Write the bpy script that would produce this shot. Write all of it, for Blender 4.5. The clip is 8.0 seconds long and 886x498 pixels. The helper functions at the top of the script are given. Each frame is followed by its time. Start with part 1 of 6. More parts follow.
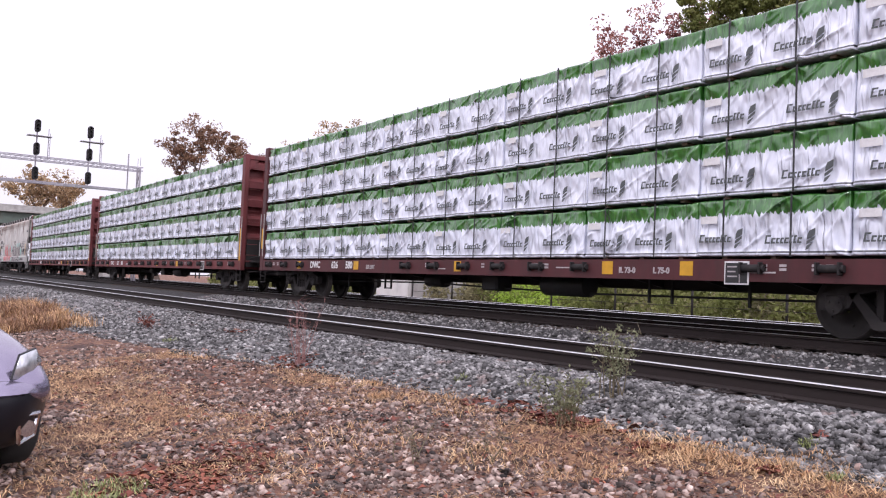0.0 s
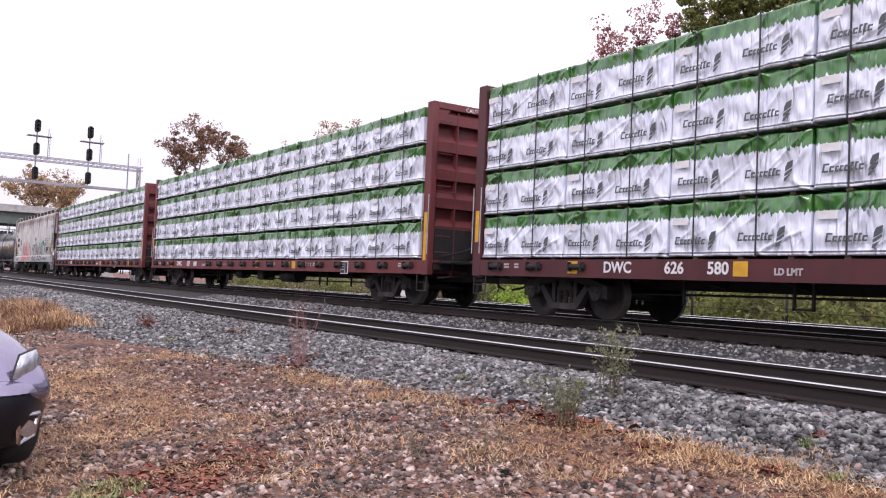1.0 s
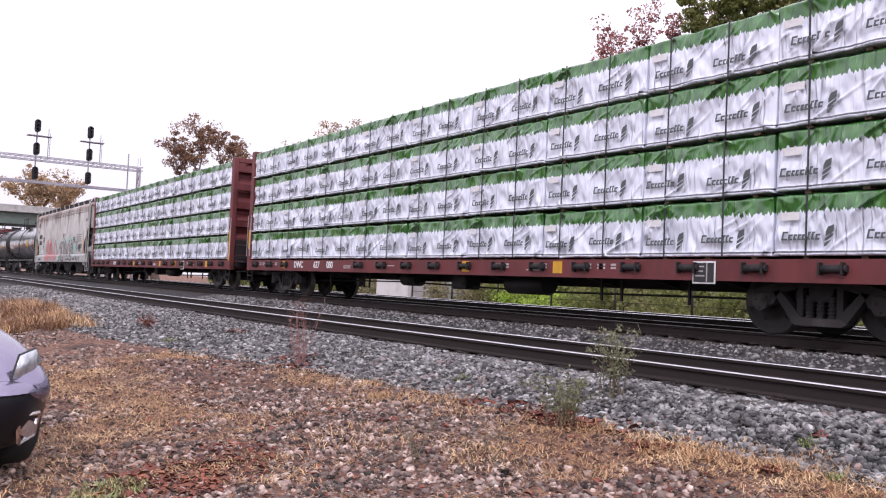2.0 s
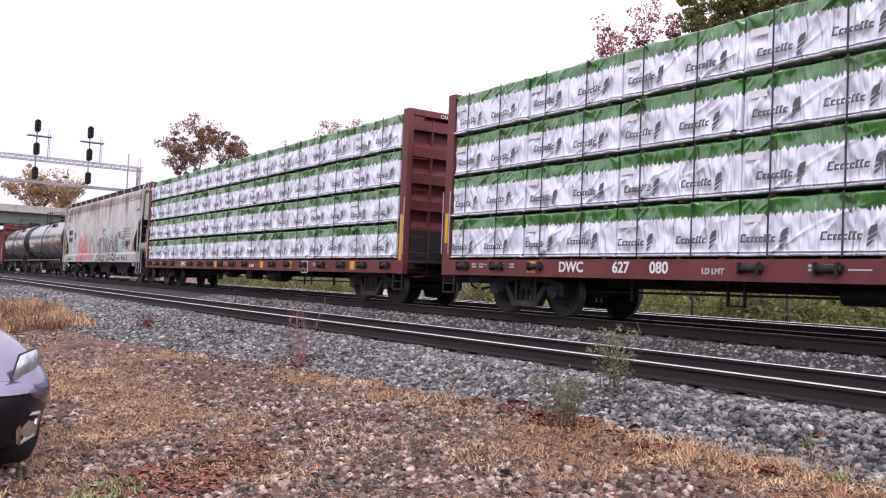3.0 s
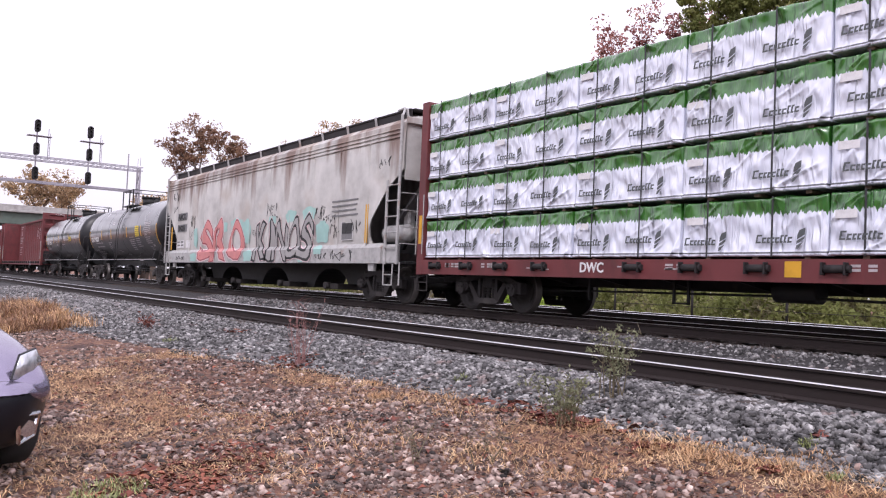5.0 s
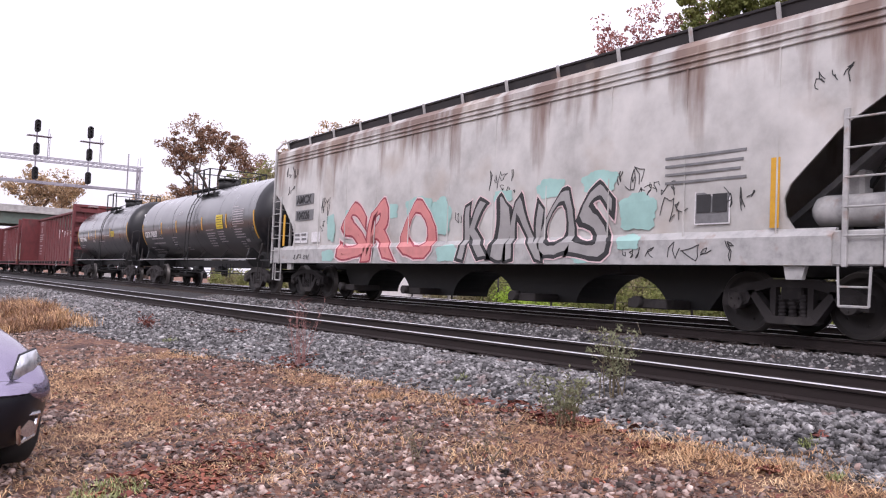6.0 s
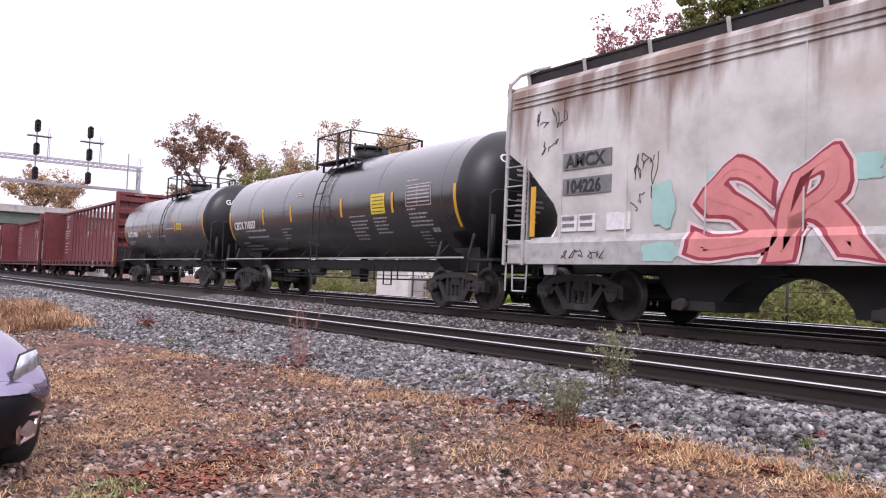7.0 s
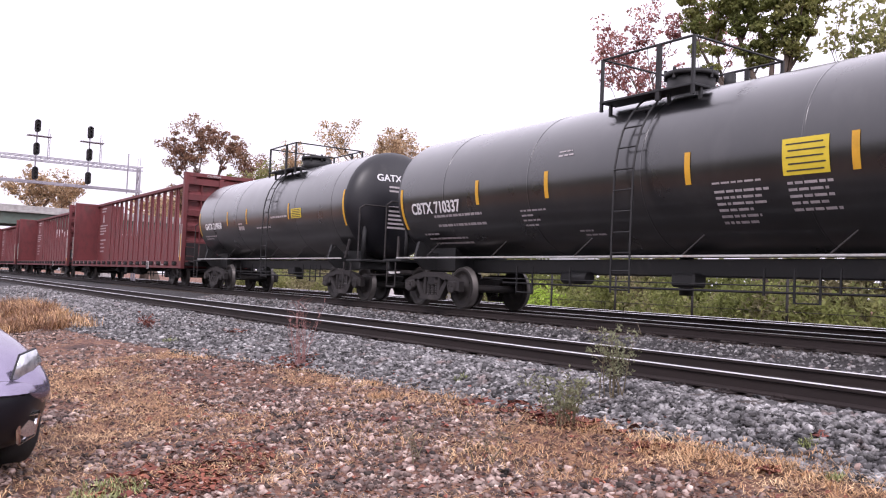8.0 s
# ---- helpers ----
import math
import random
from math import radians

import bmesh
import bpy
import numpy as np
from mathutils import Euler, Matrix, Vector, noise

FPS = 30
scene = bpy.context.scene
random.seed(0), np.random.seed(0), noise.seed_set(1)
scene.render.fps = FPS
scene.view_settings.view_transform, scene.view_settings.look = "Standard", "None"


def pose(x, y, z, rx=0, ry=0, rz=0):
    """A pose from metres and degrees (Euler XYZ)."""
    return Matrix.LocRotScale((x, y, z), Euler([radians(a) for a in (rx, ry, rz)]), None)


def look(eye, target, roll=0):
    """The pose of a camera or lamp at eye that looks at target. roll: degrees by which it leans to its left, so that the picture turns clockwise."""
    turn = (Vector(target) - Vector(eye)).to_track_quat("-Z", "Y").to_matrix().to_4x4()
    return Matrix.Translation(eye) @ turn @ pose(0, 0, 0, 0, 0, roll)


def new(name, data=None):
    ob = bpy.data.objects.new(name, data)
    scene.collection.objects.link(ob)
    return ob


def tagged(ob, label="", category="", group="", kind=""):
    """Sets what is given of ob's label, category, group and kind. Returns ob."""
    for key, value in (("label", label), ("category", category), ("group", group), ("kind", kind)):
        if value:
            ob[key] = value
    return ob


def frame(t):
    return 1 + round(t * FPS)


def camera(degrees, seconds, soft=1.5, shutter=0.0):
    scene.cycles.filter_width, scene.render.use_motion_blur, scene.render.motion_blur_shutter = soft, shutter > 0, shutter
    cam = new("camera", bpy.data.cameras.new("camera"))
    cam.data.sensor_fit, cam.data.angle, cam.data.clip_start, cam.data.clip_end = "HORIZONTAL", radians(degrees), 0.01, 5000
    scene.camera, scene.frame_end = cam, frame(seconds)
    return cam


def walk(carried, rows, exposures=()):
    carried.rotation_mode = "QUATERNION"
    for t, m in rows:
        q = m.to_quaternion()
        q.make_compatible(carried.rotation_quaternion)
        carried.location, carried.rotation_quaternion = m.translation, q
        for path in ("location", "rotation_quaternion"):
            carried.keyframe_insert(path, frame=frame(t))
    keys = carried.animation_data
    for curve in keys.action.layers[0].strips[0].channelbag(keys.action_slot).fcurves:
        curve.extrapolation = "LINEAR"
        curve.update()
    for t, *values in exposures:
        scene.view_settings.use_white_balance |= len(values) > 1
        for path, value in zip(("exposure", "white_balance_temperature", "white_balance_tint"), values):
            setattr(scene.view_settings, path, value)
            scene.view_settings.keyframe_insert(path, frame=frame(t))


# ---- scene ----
cam = camera(55.19, 8.0, soft=1.15, shutter=0.0)
EYE = (0.0, 0.0, 0.5)
VIEW = look(EYE, (-0.83046, 0.55544, 0.5 + 0.04276), 2.46)
walk(cam, [(0.0, VIEW), (8.0, VIEW)], exposures=[(0.0, 0.05, 6100, 20), (3.5, 0.09, 6100, 21), (6.5, 0.13, 6130, 22), (8.0, 0.24, 6140, 23)])

# ---- world and sun ----
world = bpy.data.worlds.new("overcast_sky")
scene.world = world
world.use_nodes = True
wn, wl = world.node_tree.nodes, world.node_tree.links
wn.clear()
sky = wn.new("ShaderNodeTexSky")
sky.sky_type = "NISHITA"
sky.sun_disc = False
sky.sun_elevation, sky.sun_rotation = radians(38), radians(60)
sky.air_density, sky.dust_density, sky.ozone_density = 1.0, 6.0, 1.0
grey = wn.new("ShaderNodeHueSaturation")
grey.inputs["Saturation"].default_value = 0.12
cloud = wn.new("ShaderNodeMixRGB")
cloud.inputs["Fac"].default_value = 0.72
way = wn.new("ShaderNodeTexCoord")
height = wn.new("ShaderNodeSeparateXYZ")
layer = wn.new("ShaderNodeMapRange")
layer.inputs["From Min"].default_value, layer.inputs["From Max"].default_value = 0.05, 1.0
layer.inputs["To Min"].default_value, layer.inputs["To Max"].default_value = 12.4, 22.0
tone = wn.new("ShaderNodeVectorMath")
tone.operation = "SCALE"
tone.inputs[0].default_value = (1.0, 0.97, 1.0)
wl.new(way.outputs["Generated"], height.inputs[0])
wl.new(height.outputs["Z"], layer.inputs["Value"])
wl.new(layer.outputs[0], tone.inputs["Scale"])
wl.new(tone.outputs[0], cloud.inputs["Color2"])
back = wn.new("ShaderNodeBackground")
back.inputs["Strength"].default_value = 0.10
wout = wn.new("ShaderNodeOutputWorld")
wl.new(sky.outputs[0], grey.inputs["Color"])
wl.new(grey.outputs[0], cloud.inputs["Color1"])
wl.new(cloud.outputs[0], back.inputs["Color"])
wl.new(back.outputs[0], wout.inputs["Surface"])
sun_data = bpy.data.lights.new("sun", "SUN")
sun_data.energy, sun_data.angle, sun_data.color = 1.5, radians(10), (1.0, 0.95, 0.88)
sun = new("sun", sun_data)
sun.matrix_world = look((0, 0, 30), (-14, 16, 10))


# ---- mesh building ----
class Geo:
    """Collects vertices and faces for one mesh."""

    def __init__(self):
        self.v, self.f, self.m, self.s = [], [], [], []

    def add(self, verts, faces, mat=0, smooth=False, rot=None):
        k = len(self.v)
        if rot is not None:
            verts = [rot @ Vector(p) for p in verts]
        self.v += [tuple(p) for p in verts]
        for f in faces:
            self.f.append([i + k for i in f])
            self.m.append(mat)
            self.s.append(smooth)
        return self

    def box(self, c, s, bevel=0.0, mat=0, rot=None):
        """A box with centre c and size s, its edges chamfered by bevel, turned by rot about its centre."""
        hx, hy, hz = s[0] / 2, s[1] / 2, s[2] / 2
        b = min(bevel, hx * 0.8, hy * 0.8, hz * 0.8)
        m = Matrix.Translation(c) @ (rot.to_4x4() if rot is not None else Matrix())
        if b <= 0:
            vs = [(x * hx, y * hy, z * hz) for x in (-1, 1) for y in (-1, 1) for z in (-1, 1)]
            fs = [(0, 1, 3, 2), (4, 6, 7, 5), (0, 4, 5, 1), (2, 3, 7, 6), (0, 2, 6, 4), (1, 5, 7, 3)]
            return self.add(vs, fs, mat, False, m)
        vs, ix = [], {}
        for x in (-1, 1):
            for y in (-1, 1):
                for z in (-1, 1):
                    for a in range(3):
                        p = [x * (hx - b), y * (hy - b), z * (hz - b)]
                        p[a] = (x * hx, y * hy, z * hz)[a]
                        ix[x, y, z, a] = len(vs)
                        vs.append(tuple(p))
        fs = []
        for a in range(3):
            o = [q for q in range(3) if q != a]
            for sgn in (-1, 1):
                ring = []
                for u, w in ((-1, -1), (1, -1), (1, 1), (-1, 1)):
                    k = [0, 0, 0]
                    k[a], k[o[0]], k[o[1]] = sgn, u, w
                    ring.append(ix[k[0], k[1], k[2], a])
                fs.append(ring if (sgn > 0) == (a != 1) else ring[::-1])
            for u in (-1, 1):
                for w in (-1, 1):
                    k0, k1 = [0, 0, 0], [0, 0, 0]
                    k0[a], k1[a] = -1, 1
                    k0[o[0]] = k1[o[0]] = u
                    k0[o[1]] = k1[o[1]] = w
                    q = [ix[(*k0, o[0])], ix[(*k1, o[0])], ix[(*k1, o[1])], ix[(*k0, o[1])]]
                    fs.append(q if (u * w > 0) == (a != 1) else q[::-1])
        for x in (-1, 1):
            for y in (-1, 1):
                for z in (-1, 1):
                    q = [ix[x, y, z, 0], ix[x, y, z, 1], ix[x, y, z, 2]]
                    fs.append(q if x * y * z > 0 else q[::-1])
        return self.add(vs, fs, mat, False, m)

    def cyl(self, a, b, r, n=12, r2=None, mat=0, cap=True):
        a, b = Vector(a), Vector(b)
        r2 = r if r2 is None else r2
        w = (b - a).normalized()
        u = w.orthogonal().normalized()
        t = w.cross(u)
        vs = []
        for p, q in ((a, r), (b, r2)):
            for i in range(n):
                g = 2 * math.pi * i / n
                vs.append(p + (u * math.cos(g) + t * math.sin(g)) * q)
        self.add(vs, [(i, (i + 1) % n, n + (i + 1) % n, n + i) for i in range(n)], mat, n > 6)
        if cap:
            k = len(self.v) - 2 * n
            for ring in (list(range(n))[::-1], list(range(n, 2 * n))):
                self.f.append([k + i for i in ring])
                self.m.append(mat)
                self.s.append(False)
        return self

    def pipe(self, pts, r, n=6, mat=0):
        for a, b in zip(pts, pts[1:]):
            self.cyl(a, b, r, n, mat=mat)
        return self

    def prism(self, outline, axis, a, b, mat=0, smooth=False):
        """A polygon of two coordinates pushed from a to b along the axis 'x', 'y' or 'z'."""
        put = {"x": lambda q, d: (d, q[0], q[1]), "y": lambda q, d: (q[0], d, q[1]), "z": lambda q, d: (q[0], q[1], d)}[axis]
        n = len(outline)
        vs = [put(q, a) for q in outline] + [put(q, b) for q in outline]
        self.add(vs, [(i, (i + 1) % n, n + (i + 1) % n, n + i) for i in range(n)], mat, smooth)
        k = len(self.v) - 2 * n
        for ring in (list(range(n))[::-1], list(range(n, 2 * n))):
            self.f.append([k + i for i in ring])
            self.m.append(mat)
            self.s.append(False)
        return self

    def turn(self, profile, n=32, axis="x", c=(0, 0, 0), mat=0, smooth=True):
        """A profile of (place along the axis, radius) turned about the axis."""
        vs = []
        for d, r in profile:
            for i in range(n):
                g = 2 * math.pi * i / n
                y, z = r * math.cos(g), r * math.sin(g)
                p = (d, y, z) if axis == "x" else (y, d, z) if axis == "y" else (y, z, d)
                vs.append((p[0] + c[0], p[1] + c[1], p[2] + c[2]))
        fs = [(j * n + i, j * n + (i + 1) % n, (j + 1) * n + (i + 1) % n, (j + 1) * n + i) for j in range(len(profile) - 1) for i in range(n)]
        return self.add(vs, fs, mat, smooth)

    def mesh(self, name, mats):
        me = bpy.data.meshes.new(name)
        me.from_pydata(self.v, [], self.f)
        for m in mats if isinstance(mats, (list, tuple)) else [mats]:
            me.materials.append(m)
        me.polygons.foreach_set("material_index", self.m)
        me.polygons.foreach_set("use_smooth", self.s)
        bm = bmesh.new()
        bm.from_mesh(me)
        bmesh.ops.recalc_face_normals(bm, faces=bm.faces)
        bm.to_mesh(me)
        bm.free()
        me.update()
        return me


def part(name, geo, mats, parent=None, label="", at=None):
    """One mesh object under a thing or a part; geo is a Geo or a ready mesh."""
    ob = new(name, geo.mesh(name, mats) if isinstance(geo, Geo) else geo)
    if parent is not None:
        ob.parent = parent
    if at is not None:
        ob.matrix_basis = at if isinstance(at, Matrix) else Matrix.Translation(at)
    return tagged(ob, label) if label else ob


def thing(name, m, label, category, group="", kind=""):
    ob = new(name)
    ob.empty_display_size = 0.3
    ob.matrix_basis = m
    return tagged(ob, label, category, group, kind)


def cloud_mesh(name, verts, faces, mats, index=None):
    """A mesh from number arrays: verts (n, 3), faces (m, k)."""
    me = bpy.data.meshes.new(name)
    verts, faces = np.asarray(verts, dtype=np.float32), np.asarray(faces, dtype=np.int32)
    k = faces.shape[1]
    me.vertices.add(len(verts))
    me.vertices.foreach_set("co", verts.ravel())
    me.loops.add(faces.size)
    me.loops.foreach_set("vertex_index", faces.ravel())
    me.polygons.add(len(faces))
    me.polygons.foreach_set("loop_start", np.arange(0, faces.size, k, dtype=np.int32))
    for m in mats if isinstance(mats, (list, tuple)) else [mats]:
        me.materials.append(m)
    if index is not None:
        me.polygons.foreach_set("material_index", np.asarray(index, dtype=np.int32))
    me.update(calc_edges=True)
    me.validate()
    return me


# ---- materials ----
def ramp_of(nt, stops):
    n = nt.nodes.new("ShaderNodeValToRGB")
    e = n.color_ramp.elements
    while len(e) < len(stops):
        e.new(0.5)
    for q, (p, c) in zip(e, stops):
        q.position, q.color = p, (*c, 1)
    return n


def surface(name, stops, rough=0.7, metal=0.0, scale=4.0, detail=6.0, bump=0.3, bump_scale=None, stretch=(1, 1, 1), spots=None, island=0.0, random_ob=0.0, rough_var=0.12, bump_dist=0.01, spec=0.5):
    """Colour from noise through stops; spots: (scale, threshold, colour, strength) of wear or dirt; island and random_ob vary brightness by piece."""
    m = bpy.data.materials.new(name)
    m.use_nodes = True
    nt = m.node_tree
    bs = nt.nodes["Principled BSDF"]
    tc = nt.nodes.new("ShaderNodeTexCoord")
    mp = nt.nodes.new("ShaderNodeMapping")
    mp.inputs["Scale"].default_value = stretch
    nt.links.new(tc.outputs["Object"], mp.inputs["Vector"])
    nz = nt.nodes.new("ShaderNodeTexNoise")
    nz.inputs["Scale"].default_value, nz.inputs["Detail"].default_value = scale, detail
    nz.inputs["Roughness"].default_value = 0.62
    nt.links.new(mp.outputs[0], nz.inputs["Vector"])
    rp = ramp_of(nt, stops)
    nt.links.new(nz.outputs["Fac"], rp.inputs["Fac"])
    col = rp.outputs[0]
    if spots:
        sc, th, c, st = spots
        n2 = nt.nodes.new("ShaderNodeTexNoise")
        n2.inputs["Scale"].default_value, n2.inputs["Detail"].default_value = sc, 8
        nt.links.new(mp.outputs[0], n2.inputs["Vector"])
        mr = nt.nodes.new("ShaderNodeMapRange")
        mr.inputs["From Min"].default_value, mr.inputs["From Max"].default_value, mr.inputs["To Max"].default_value = th, th + 0.14, st
        nt.links.new(n2.outputs["Fac"], mr.inputs["Value"])
        mx = nt.nodes.new("ShaderNodeMixRGB")
        mx.inputs["Color2"].default_value = (*c, 1)
        nt.links.new(mr.outputs[0], mx.inputs["Fac"])
        nt.links.new(col, mx.inputs["Color1"])
        col = mx.outputs[0]
    for amount, node, socket in ((island, "ShaderNodeNewGeometry", "Random Per Island"), (random_ob, "ShaderNodeObjectInfo", "Random")):
        if amount:
            g = nt.nodes.new(node)
            mr = nt.nodes.new("ShaderNodeMapRange")
            mr.inputs["To Min"].default_value, mr.inputs["To Max"].default_value = 1 - amount, 1 + amount
            nt.links.new(g.outputs[socket], mr.inputs["Value"])
            mx = nt.nodes.new("ShaderNodeVectorMath")
            mx.operation = "SCALE"
            nt.links.new(col, mx.inputs[0])
            nt.links.new(mr.outputs[0], mx.inputs["Scale"])
            col = mx.outputs[0]
    nt.links.new(col, bs.inputs["Base Color"])
    rr = nt.nodes.new("ShaderNodeMapRange")
    rr.inputs["To Min"].default_value, rr.inputs["To Max"].default_value = max(0.03, rough - rough_var), min(1, rough + rough_var)
    nt.links.new(nz.outputs["Fac"], rr.inputs["Value"])
    nt.links.new(rr.outputs[0], bs.inputs["Roughness"])
    bs.inputs["Metallic"].default_value = metal
    bs.inputs["Specular IOR Level"].default_value = spec
    if bump:
        n3 = nt.nodes.new("ShaderNodeTexNoise")
        n3.inputs["Scale"].default_value, n3.inputs["Detail"].default_value = bump_scale or scale * 6, 5
        nt.links.new(mp.outputs[0], n3.inputs["Vector"])
        bp = nt.nodes.new("ShaderNodeBump")
        bp.inputs["Strength"].default_value, bp.inputs["Distance"].default_value = bump, bump_dist
        nt.links.new(n3.outputs["Fac"], bp.inputs["Height"])
        nt.links.new(bp.outputs[0], bs.inputs["Normal"])
    return m


def tones(c, lo=0.75, hi=1.25, mid=None):
    return [(0.3, tuple(x * lo for x in c)), (0.5, mid or c), (0.72, tuple(min(0.95, x * hi) for x in c))]


M_DIRT = surface("dirt_ground", [(0.3, (0.042, 0.019, 0.016)), (0.5, (0.155, 0.072, 0.048)), (0.7, (0.38, 0.21, 0.12))], 0.95, scale=11.0, detail=12, bump=1.0, bump_scale=45, bump_dist=0.04, spots=(1.6, 0.55, (0.045, 0.024, 0.024), 0.75))
M_BALLASTBED = surface("ballast_bed", tones((0.038, 0.035, 0.036)), 0.95, scale=9, bump=1.0, bump_scale=22, bump_dist=0.05)
M_STONE = surface("ballast_stone", [(0.3, (0.040, 0.038, 0.040)), (0.5, (0.125, 0.119, 0.120)), (0.7, (0.36, 0.352, 0.345))], 0.8, scale=9, bump=0.4, island=0.95, spots=(3, 0.60, (0.20, 0.125, 0.105), 0.6))
M_RUBBLE = surface("ground_rubble", [(0.3, (0.07, 0.045, 0.042)), (0.5, (0.20, 0.14, 0.12)), (0.7, (0.47, 0.38, 0.33))], 0.85, scale=8, bump=0.4, island=0.95)
M_STRAW = surface("dry_grass", [(0.3, (0.25, 0.135, 0.07)), (0.5, (0.47, 0.285, 0.145)), (0.7, (0.68, 0.49, 0.29))], 0.8, scale=2, bump=0, island=0.45)
M_LEAFLITTER = surface("fallen_leaves", [(0.3, (0.055, 0.016, 0.013)), (0.5, (0.15, 0.042, 0.028)), (0.7, (0.31, 0.12, 0.07))], 0.8, scale=3, bump=0, island=0.5)
M_BROWNBLADE = surface("brown_grass", [(0.3, (0.12, 0.06, 0.04)), (0.5, (0.23, 0.125, 0.075)), (0.7, (0.36, 0.22, 0.13))], 0.8, scale=2, bump=0, island=0.5)
M_GREENBLADE = surface("green_grass", [(0.3, (0.15, 0.17, 0.06)), (0.7, (0.30, 0.33, 0.13))], 0.7, scale=3, bump=0, island=0.4)
M_RAILSIDE = surface("rail_rust", tones((0.027, 0.019, 0.018)), 0.8, metal=0.3, scale=8, bump=0.3, stretch=(0.2, 1, 1))
M_RAILTOP = surface("rail_head_steel", tones((0.86, 0.85, 0.86), 0.85, 1.1), 0.36, metal=1.0, scale=3, bump=0, stretch=(0.1, 4, 1), rough_var=0.06)
M_TIE = surface("creosoted_wood", tones((0.06, 0.045, 0.038)), 0.9, scale=5, bump=0.6, stretch=(2, 0.4, 2), random_ob=0.3)
M_REDCAR = surface("oxide_red_paint", tones((0.075, 0.017, 0.020), 0.7, 1.25), 0.6, scale=2.5, bump=0.15, spots=(2.2, 0.56, (0.05, 0.026, 0.024), 0.7), stretch=(1, 1, 0.5))
M_REDCAR2 = surface("bright_red_paint", tones((0.135, 0.028, 0.030), 0.7, 1.2), 0.6, scale=2.5, bump=0.15, spots=(2.2, 0.57, (0.075, 0.032, 0.028), 0.7), stretch=(1, 1, 0.5))
M_DARKSTEEL = surface("grimy_steel", tones((0.022, 0.019, 0.020)), 0.75, metal=0.2, scale=5, bump=0.3, spots=(3, 0.58, (0.07, 0.055, 0.048), 0.6))
M_TRUCKSTEEL = surface("dusty_cast_steel", tones((0.030, 0.026, 0.026)), 0.8, metal=0.1, scale=5, bump=0.3, spots=(3, 0.57, (0.075, 0.066, 0.062), 0.6))
M_WHEEL = surface("wheel_steel", tones((0.030, 0.026, 0.025)), 0.65, metal=0.3, scale=4, bump=0.1)
M_WHEELRIM = surface("wheel_tread_steel", tones((0.12, 0.11, 0.105)), 0.5, metal=0.7, scale=4, bump=0)
M_YELLOW = surface("yellow_reflector", tones((0.62, 0.33, 0.02), 0.85, 1.12), 0.5, scale=5, bump=0.05)
M_NOTICE = surface("lemon_yellow_notice", tones((0.66, 0.50, 0.03), 0.88, 1.1), 0.5, scale=5, bump=0)
M_WHITEMARK = surface("white_stencil", tones((0.70, 0.69, 0.70), 0.8, 1.1), 0.6, scale=12, bump=0)
M_GREYMARK = surface("worn_stencil", tones((0.42, 0.38, 0.39), 0.7, 1.2), 0.6, scale=12, bump=0)
M_BLACKMARK = surface("black_stencil", tones((0.03, 0.03, 0.032)), 0.7, scale=8, bump=0)
# grey of the paint patches, also the painted shade on the hopper's slope sheets
M_PATCH_SHADE_GREY = surface("grey_patch_and_shade", tones((0.17, 0.17, 0.175)), 0.6, scale=6, bump=0)
M_TANK = surface("black_tank_paint", [(0.3, (0.006, 0.006, 0.007)), (0.5, (0.009, 0.009, 0.010)), (0.72, (0.017, 0.016, 0.016))], 0.30, scale=1.2, bump=0.05, bump_scale=1.6, bump_dist=0.02, spots=(0.9, 0.60, (0.045, 0.042, 0.042), 0.5), rough_var=0.10, spec=0.5, stretch=(1, 1, 0.6))
M_TANKHEAD = surface("black_tank_head", tones((0.008, 0.008, 0.011)), 0.4, scale=2, bump=0.05, spots=(1.3, 0.62, (0.06, 0.05, 0.05), 0.5))
M_BLACK = surface("black_frame_paint", tones((0.011, 0.011, 0.012)), 0.6, scale=4, bump=0.15, spots=(3, 0.6, (0.04, 0.034, 0.03), 0.5))
M_LIGHTSTEEL = surface("light_grey_steel", tones((0.40, 0.395, 0.39), 0.7, 1.2), 0.55, scale=5, bump=0.1, spots=(4, 0.6, (0.25, 0.14, 0.09), 0.6))
M_GANTRY = surface("galvanised_gantry", tones((0.34, 0.32, 0.36)), 0.5, metal=0.4, scale=3, bump=0.1)
M_SIGNAL = surface("black_signal_head", tones((0.02, 0.018, 0.02)), 0.6, scale=3, bump=0)
M_CONCRETE = surface("grey_concrete", tones((0.36, 0.35, 0.34)), 0.9, scale=2, bump=0.3, spots=(0.7, 0.55, (0.22, 0.21, 0.2), 0.6))
M_GIRDER = surface("dull_green_girder", tones((0.10, 0.13, 0.11)), 0.7, scale=0.8, bump=0.1, spots=(0.5, 0.6, (0.12, 0.09, 0.07), 0.6))
M_WHITEWALL = surface("white_wall_paint", tones((0.74, 0.73, 0.72), 0.85, 1.08), 0.8, scale=1.5, bump=0.1, spots=(1, 0.6, (0.5, 0.48, 0.45), 0.5))
M_BARK = surface("tree_bark", tones((0.10, 0.075, 0.06)), 0.95, scale=6, bump=0.6, stretch=(1, 1, 0.3))


